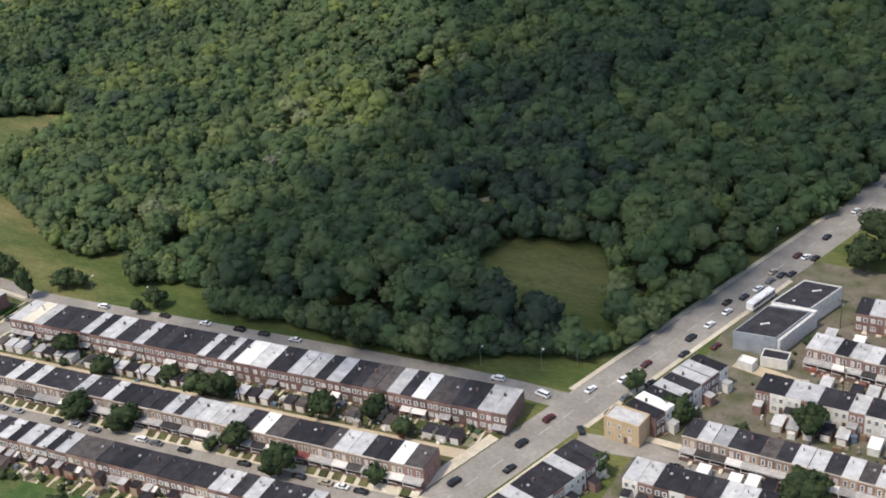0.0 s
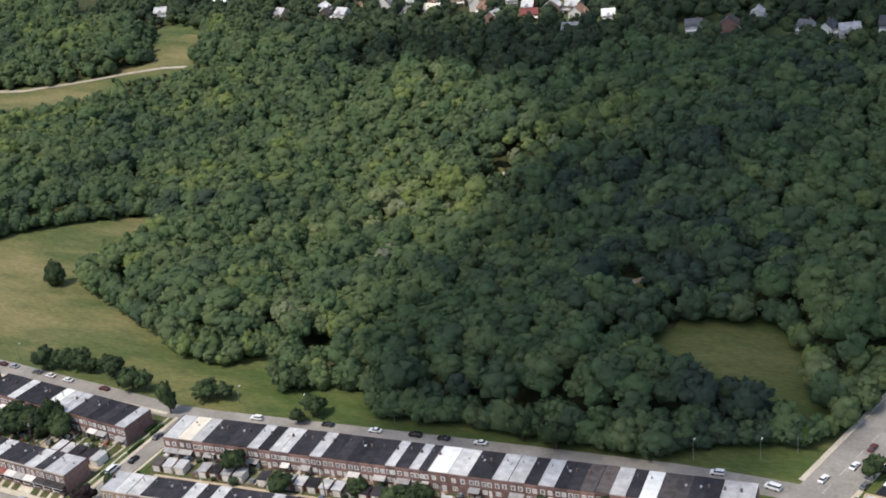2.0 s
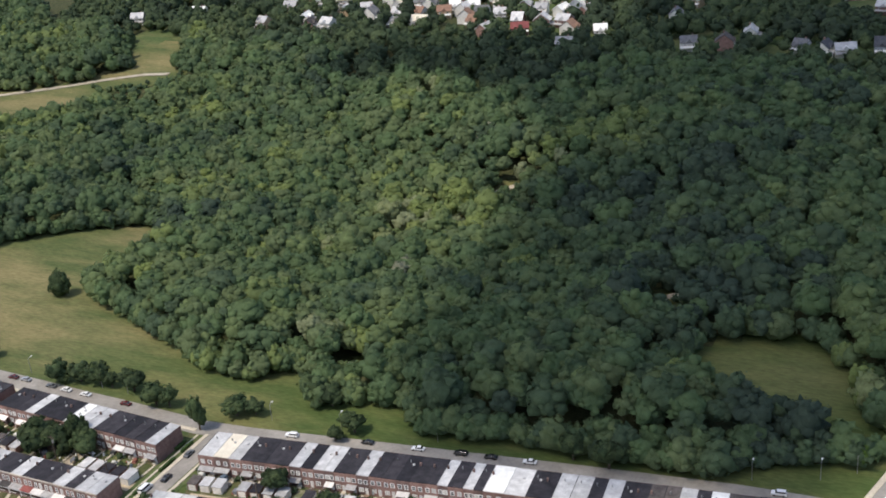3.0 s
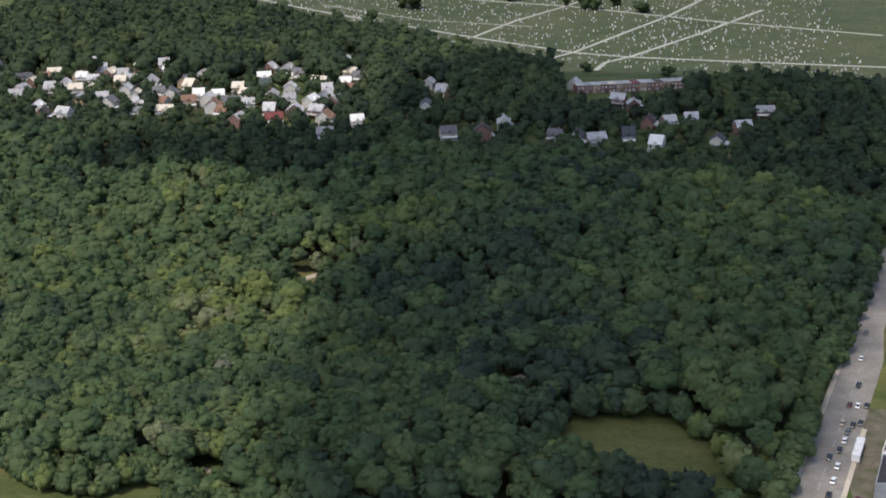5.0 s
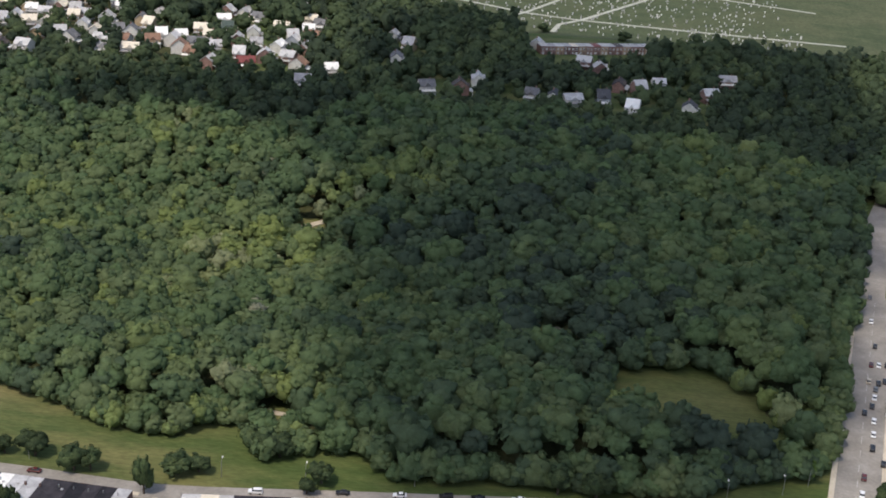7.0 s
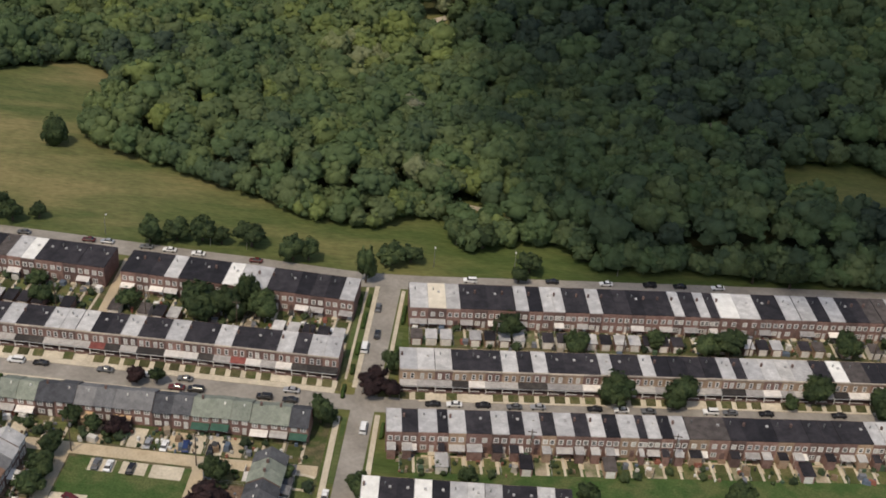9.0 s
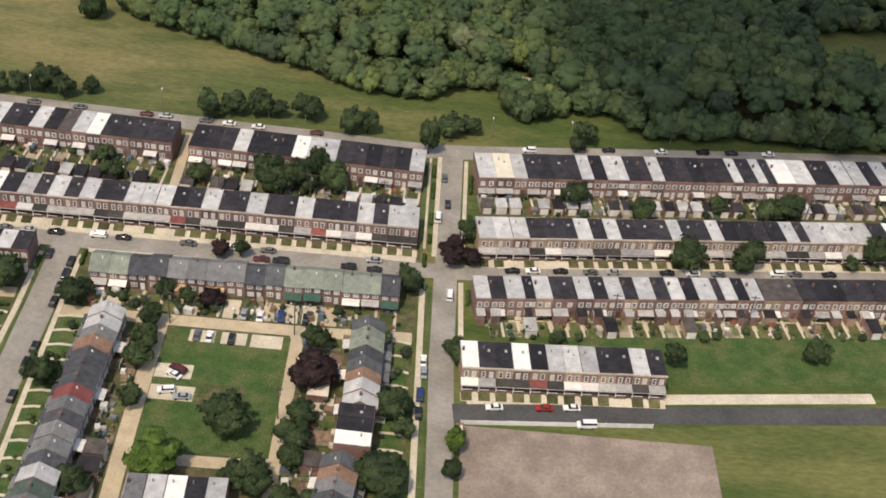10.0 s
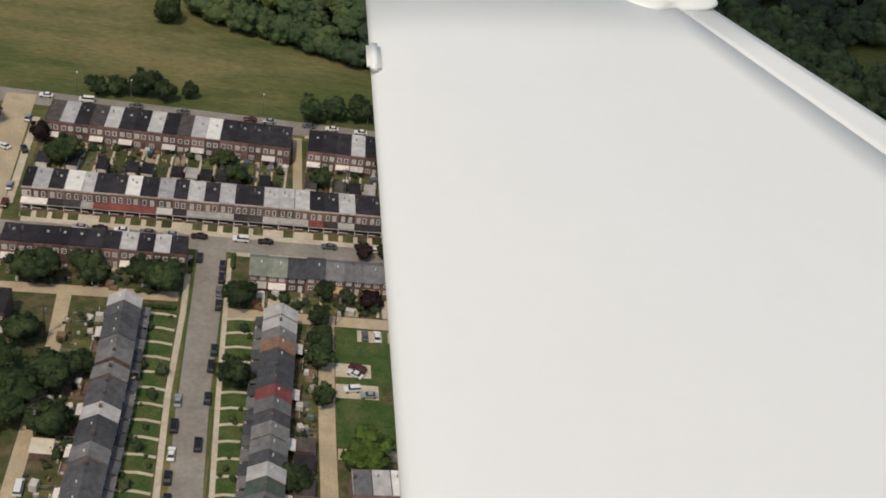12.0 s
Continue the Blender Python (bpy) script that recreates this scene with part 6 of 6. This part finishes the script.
for yy in np.arange(350, 1000, 9.4):
    for xx in np.arange(-440, 330, 9.4):
        x, y = xx + g.uniform(-3.5, 3.5), yy + g.uniform(-3.5, 3.5)
        if y < wood_end(x):
            continue
        top = np.interp(x, [-520, -300, -270, -150, -90, -60, -20, 20, 60, 90, 190, 330], [1000, 1000, 930, 810, 770, 750, 725, 690, 640, 600, 600, 600])
        if y > top or any(abs(x - hx) < 5.6 and -11 < y - hy < 6 for hx, hy, _, _ in HOUSES) or any(abs(x - hx) < (7.4 if hx > 0 else 6.2) and -(20 if hx > 0 else 15) < y - hy < 6 for hx, hy, _, _ in HOUSES[:71]) or g.random() < 0.1 or not in_wood(x, y) or (95 < x < 205 and -36 < y - 586 - 0.335 * (x - 100) < 15):
            continue
        near_house = any(abs(x - hx) < 16 and -34 < y - hy < 10 for hx, hy, _, _ in HOUSES)
        r = g.uniform(2.6, 4.8) if near_house and g.random() < 0.75 else g.uniform(4.4, 7.6) * (1.5 if y > 570 else 1.0)
        if y > 600 and g.random() < 0.32:
            continue
        spots.append((x, y, ground_z((x, y)), r, 0.8 * r + g.uniform(0.6, 3.0), g.uniform(0.9, 1.25)))
scatter_trees("suburban_trees", spots, LIGHT_CROWNS, leaf["garden"], "garden and street trees crowding round the houses", "trees")
for pts, w in (
    ([(-277, 978), (-173, 899), (-4, 788), (86, 736), (128, 724), (200, 716), (330, 705)], 4.6), ([(-269, 1140), (-110, 1012), (-25, 967), (60, 944), (182, 886), (330, 830)], 4.6), ([(-32, 745), (-4, 788), (21, 863), (60, 944), (93, 1035), (126, 1098), (150, 1200)], 4.2),
    ([(45, 658), (86, 740), (154, 897), (178, 968), (230, 1120)], 4.2), ([(107, 663), (112, 698), (130, 726), (183, 823), (240, 940)], 4.6), ([(-201, 1078), (-170, 1160), (-150, 1260)], 4), ([(-110, 1012), (-30, 1000), (0, 1111), (27, 1204)], 3.6),
    ([(-157, 1164), (64, 1125), (181, 1149), (330, 1130)], 4), ([(-175, 930), (-60, 860), (40, 840)], 2.0),
):
    flat_strip("cemetery_path", pts, w * 0.8, lambda p: ground_z(p) + 0.35, drive_gravel, "pale gravel cemetery drive", "path", 0.2)
g = np.random.default_rng(77)
vs, fs = [], []
while len(vs) < 2600:
    x, y = g.uniform(-260, 300), g.uniform(660, 1180)
    if y < 985 - 0.92 * (x + 300) or (x > 60 and y < 665):
        continue
    vs.append(cube * [g.uniform(0.6, 1.3), 0.4, g.uniform(0.8, 1.9)] + [x, round(y / 4.5) * 4.5, ground_z((x, y)) + 0.2])
    fs.append(cf + 8 * (len(vs) - 1))
tagged(new("headstones", np_mesh("headstones", np.concatenate(vs), np.concatenate(fs), headstone_mat, False)), "rows of pale granite headstones on the cemetery lawn", "headstones", kind="stuff")
for x, y, r, h in ((-83, 915, 10, 18), (-92, 925, 8, 15), (-43, 990, 14, 24), (5, 968, 9, 18), (79, 935, 9, 17), (90, 928, 7, 13), (148, 1030, 9, 13), (-103, 842, 6, 13), (130, 916, 9, 11), (-160, 806, 10, 18), (60, 945, 5, 12), (104, 950, 7, 14), (-20, 1000, 10, 17), (100, 660, 6, 7), (160, 650, 6, 7), (-60, 765, 8, 15)):
    tree(x, y, r, h, "oak", 0.95, "dark broadleaved cemetery tree", 1)
mono = new("monument")
mono.matrix_world = at(139, 1000, -3.7)
part("plinth", boxes_mesh("plinth", headstone_mat, (-6, 6, -4, 4, -0.5, 4.5)), None, mono)
part("roof", boxes_mesh("roof", ROOF["teal"], (-6.5, 6.5, -4.5, 4.5, 4.5, 6.0)), None, mono, "green copper roof")
tagged(mono, "small stone mausoleum with green roof", "monument")
# meadow and dirt patches in the woods
flat_strip("meadow_path", [(-480, 324), (-431, 333), (-385, 341), (-350, 360), (-322, 376), (-302, 386), (-284, 390)], 4.6, lambda p: ground_z(p) + 0.3, path_dirt, "pale gravel path through the valley meadow", "path", 0.4)
for pts, w in (([(-6, 272), (0, 277), (7, 281)], 4), ([(104, 160), (110, 163), (116, 168)], 3), ([(24, 88.5), (30, 87), (37, 85)], 2.2)):
    flat_strip("woodland_path", pts, w, lambda p: ground_z(p) + 0.3, path_dirt, "bare pale path showing between the trees", "path", 0.4)


# ---- unseen cloud, added and outlined to shade the eastern woods ----
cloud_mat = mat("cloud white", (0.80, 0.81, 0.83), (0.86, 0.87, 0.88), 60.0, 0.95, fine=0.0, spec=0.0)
# partly transparent, so that the cast shade stays light
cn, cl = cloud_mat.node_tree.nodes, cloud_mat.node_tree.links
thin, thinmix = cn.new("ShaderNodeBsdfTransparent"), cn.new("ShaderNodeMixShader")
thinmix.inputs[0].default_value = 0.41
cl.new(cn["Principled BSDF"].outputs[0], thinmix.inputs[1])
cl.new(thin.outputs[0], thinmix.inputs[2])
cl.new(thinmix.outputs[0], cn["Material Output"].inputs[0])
# outline of the shade on the ground, which gives the cloud its shape
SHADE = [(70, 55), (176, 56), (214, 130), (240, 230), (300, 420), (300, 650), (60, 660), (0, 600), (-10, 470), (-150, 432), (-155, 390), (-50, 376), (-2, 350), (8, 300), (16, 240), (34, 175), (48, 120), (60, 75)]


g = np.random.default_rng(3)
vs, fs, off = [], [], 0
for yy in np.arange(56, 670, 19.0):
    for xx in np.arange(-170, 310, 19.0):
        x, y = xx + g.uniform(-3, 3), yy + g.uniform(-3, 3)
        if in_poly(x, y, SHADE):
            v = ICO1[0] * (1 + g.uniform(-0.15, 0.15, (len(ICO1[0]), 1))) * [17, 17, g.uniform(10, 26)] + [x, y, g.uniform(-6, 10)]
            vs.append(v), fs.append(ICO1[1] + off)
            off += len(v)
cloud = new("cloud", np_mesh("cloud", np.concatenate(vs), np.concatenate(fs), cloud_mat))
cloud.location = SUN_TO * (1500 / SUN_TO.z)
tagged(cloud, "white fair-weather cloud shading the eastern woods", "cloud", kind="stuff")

# ---- aircraft wing, placed and shaped to fit the last camera view ----
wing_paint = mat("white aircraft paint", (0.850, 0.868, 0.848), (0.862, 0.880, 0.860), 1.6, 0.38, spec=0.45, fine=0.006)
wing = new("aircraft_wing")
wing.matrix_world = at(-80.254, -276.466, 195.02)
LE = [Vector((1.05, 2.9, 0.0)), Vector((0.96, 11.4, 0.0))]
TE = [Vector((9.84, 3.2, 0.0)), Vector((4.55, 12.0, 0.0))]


def wing_strip(s0, s1, t0, t1, lift=0.0, n=16, k=8):
    """A closed skin of the wing between two fractions of its chord and of its span."""
    bm = bmesh.new()
    grid = []
    for i in range(k + 1):
        t = t0 + (t1 - t0) * i / k
        a, b = LE[0].lerp(LE[1], t), TE[0].lerp(TE[1], t)
        c = (b - a).length
        top, low = [], []
        for j in range(n + 1):
            s = s0 + (s1 - s0) * (j / n) ** (1.7 if s0 == 0 else 1.0)
            p = a.lerp(b, s)
            thick = c * 0.30 * (0.2969 * math.sqrt(max(s, 0)) - 0.126 * s - 0.3516 * s * s + 0.2843 * s ** 3 - 0.1015 * s ** 4)
            top.append(bm.verts.new(p + Vector((0, 0, thick * 1.1 + lift - 0.03 * c * (1 - s)))))
            low.append(bm.verts.new(p - Vector((0, 0, thick * 0.8 + 0.02 + 0.03 * c * (1 - s)))))
        grid.append(top + low[::-1])
    m = len(grid[0])
    for a, b in zip(grid, grid[1:]):
        for j in range(m):
            bm.faces.new((a[j], a[(j + 1) % m], b[(j + 1) % m], b[j]))
    bm.faces.new(grid[0])
    bm.faces.new(grid[-1][::-1])
    return bm


def wing_part(name, bm, material, label=""):
    me = mesh_of(name, bm, material, smooth=True)
    ob = part(name, me, None, wing, label)
    return ob


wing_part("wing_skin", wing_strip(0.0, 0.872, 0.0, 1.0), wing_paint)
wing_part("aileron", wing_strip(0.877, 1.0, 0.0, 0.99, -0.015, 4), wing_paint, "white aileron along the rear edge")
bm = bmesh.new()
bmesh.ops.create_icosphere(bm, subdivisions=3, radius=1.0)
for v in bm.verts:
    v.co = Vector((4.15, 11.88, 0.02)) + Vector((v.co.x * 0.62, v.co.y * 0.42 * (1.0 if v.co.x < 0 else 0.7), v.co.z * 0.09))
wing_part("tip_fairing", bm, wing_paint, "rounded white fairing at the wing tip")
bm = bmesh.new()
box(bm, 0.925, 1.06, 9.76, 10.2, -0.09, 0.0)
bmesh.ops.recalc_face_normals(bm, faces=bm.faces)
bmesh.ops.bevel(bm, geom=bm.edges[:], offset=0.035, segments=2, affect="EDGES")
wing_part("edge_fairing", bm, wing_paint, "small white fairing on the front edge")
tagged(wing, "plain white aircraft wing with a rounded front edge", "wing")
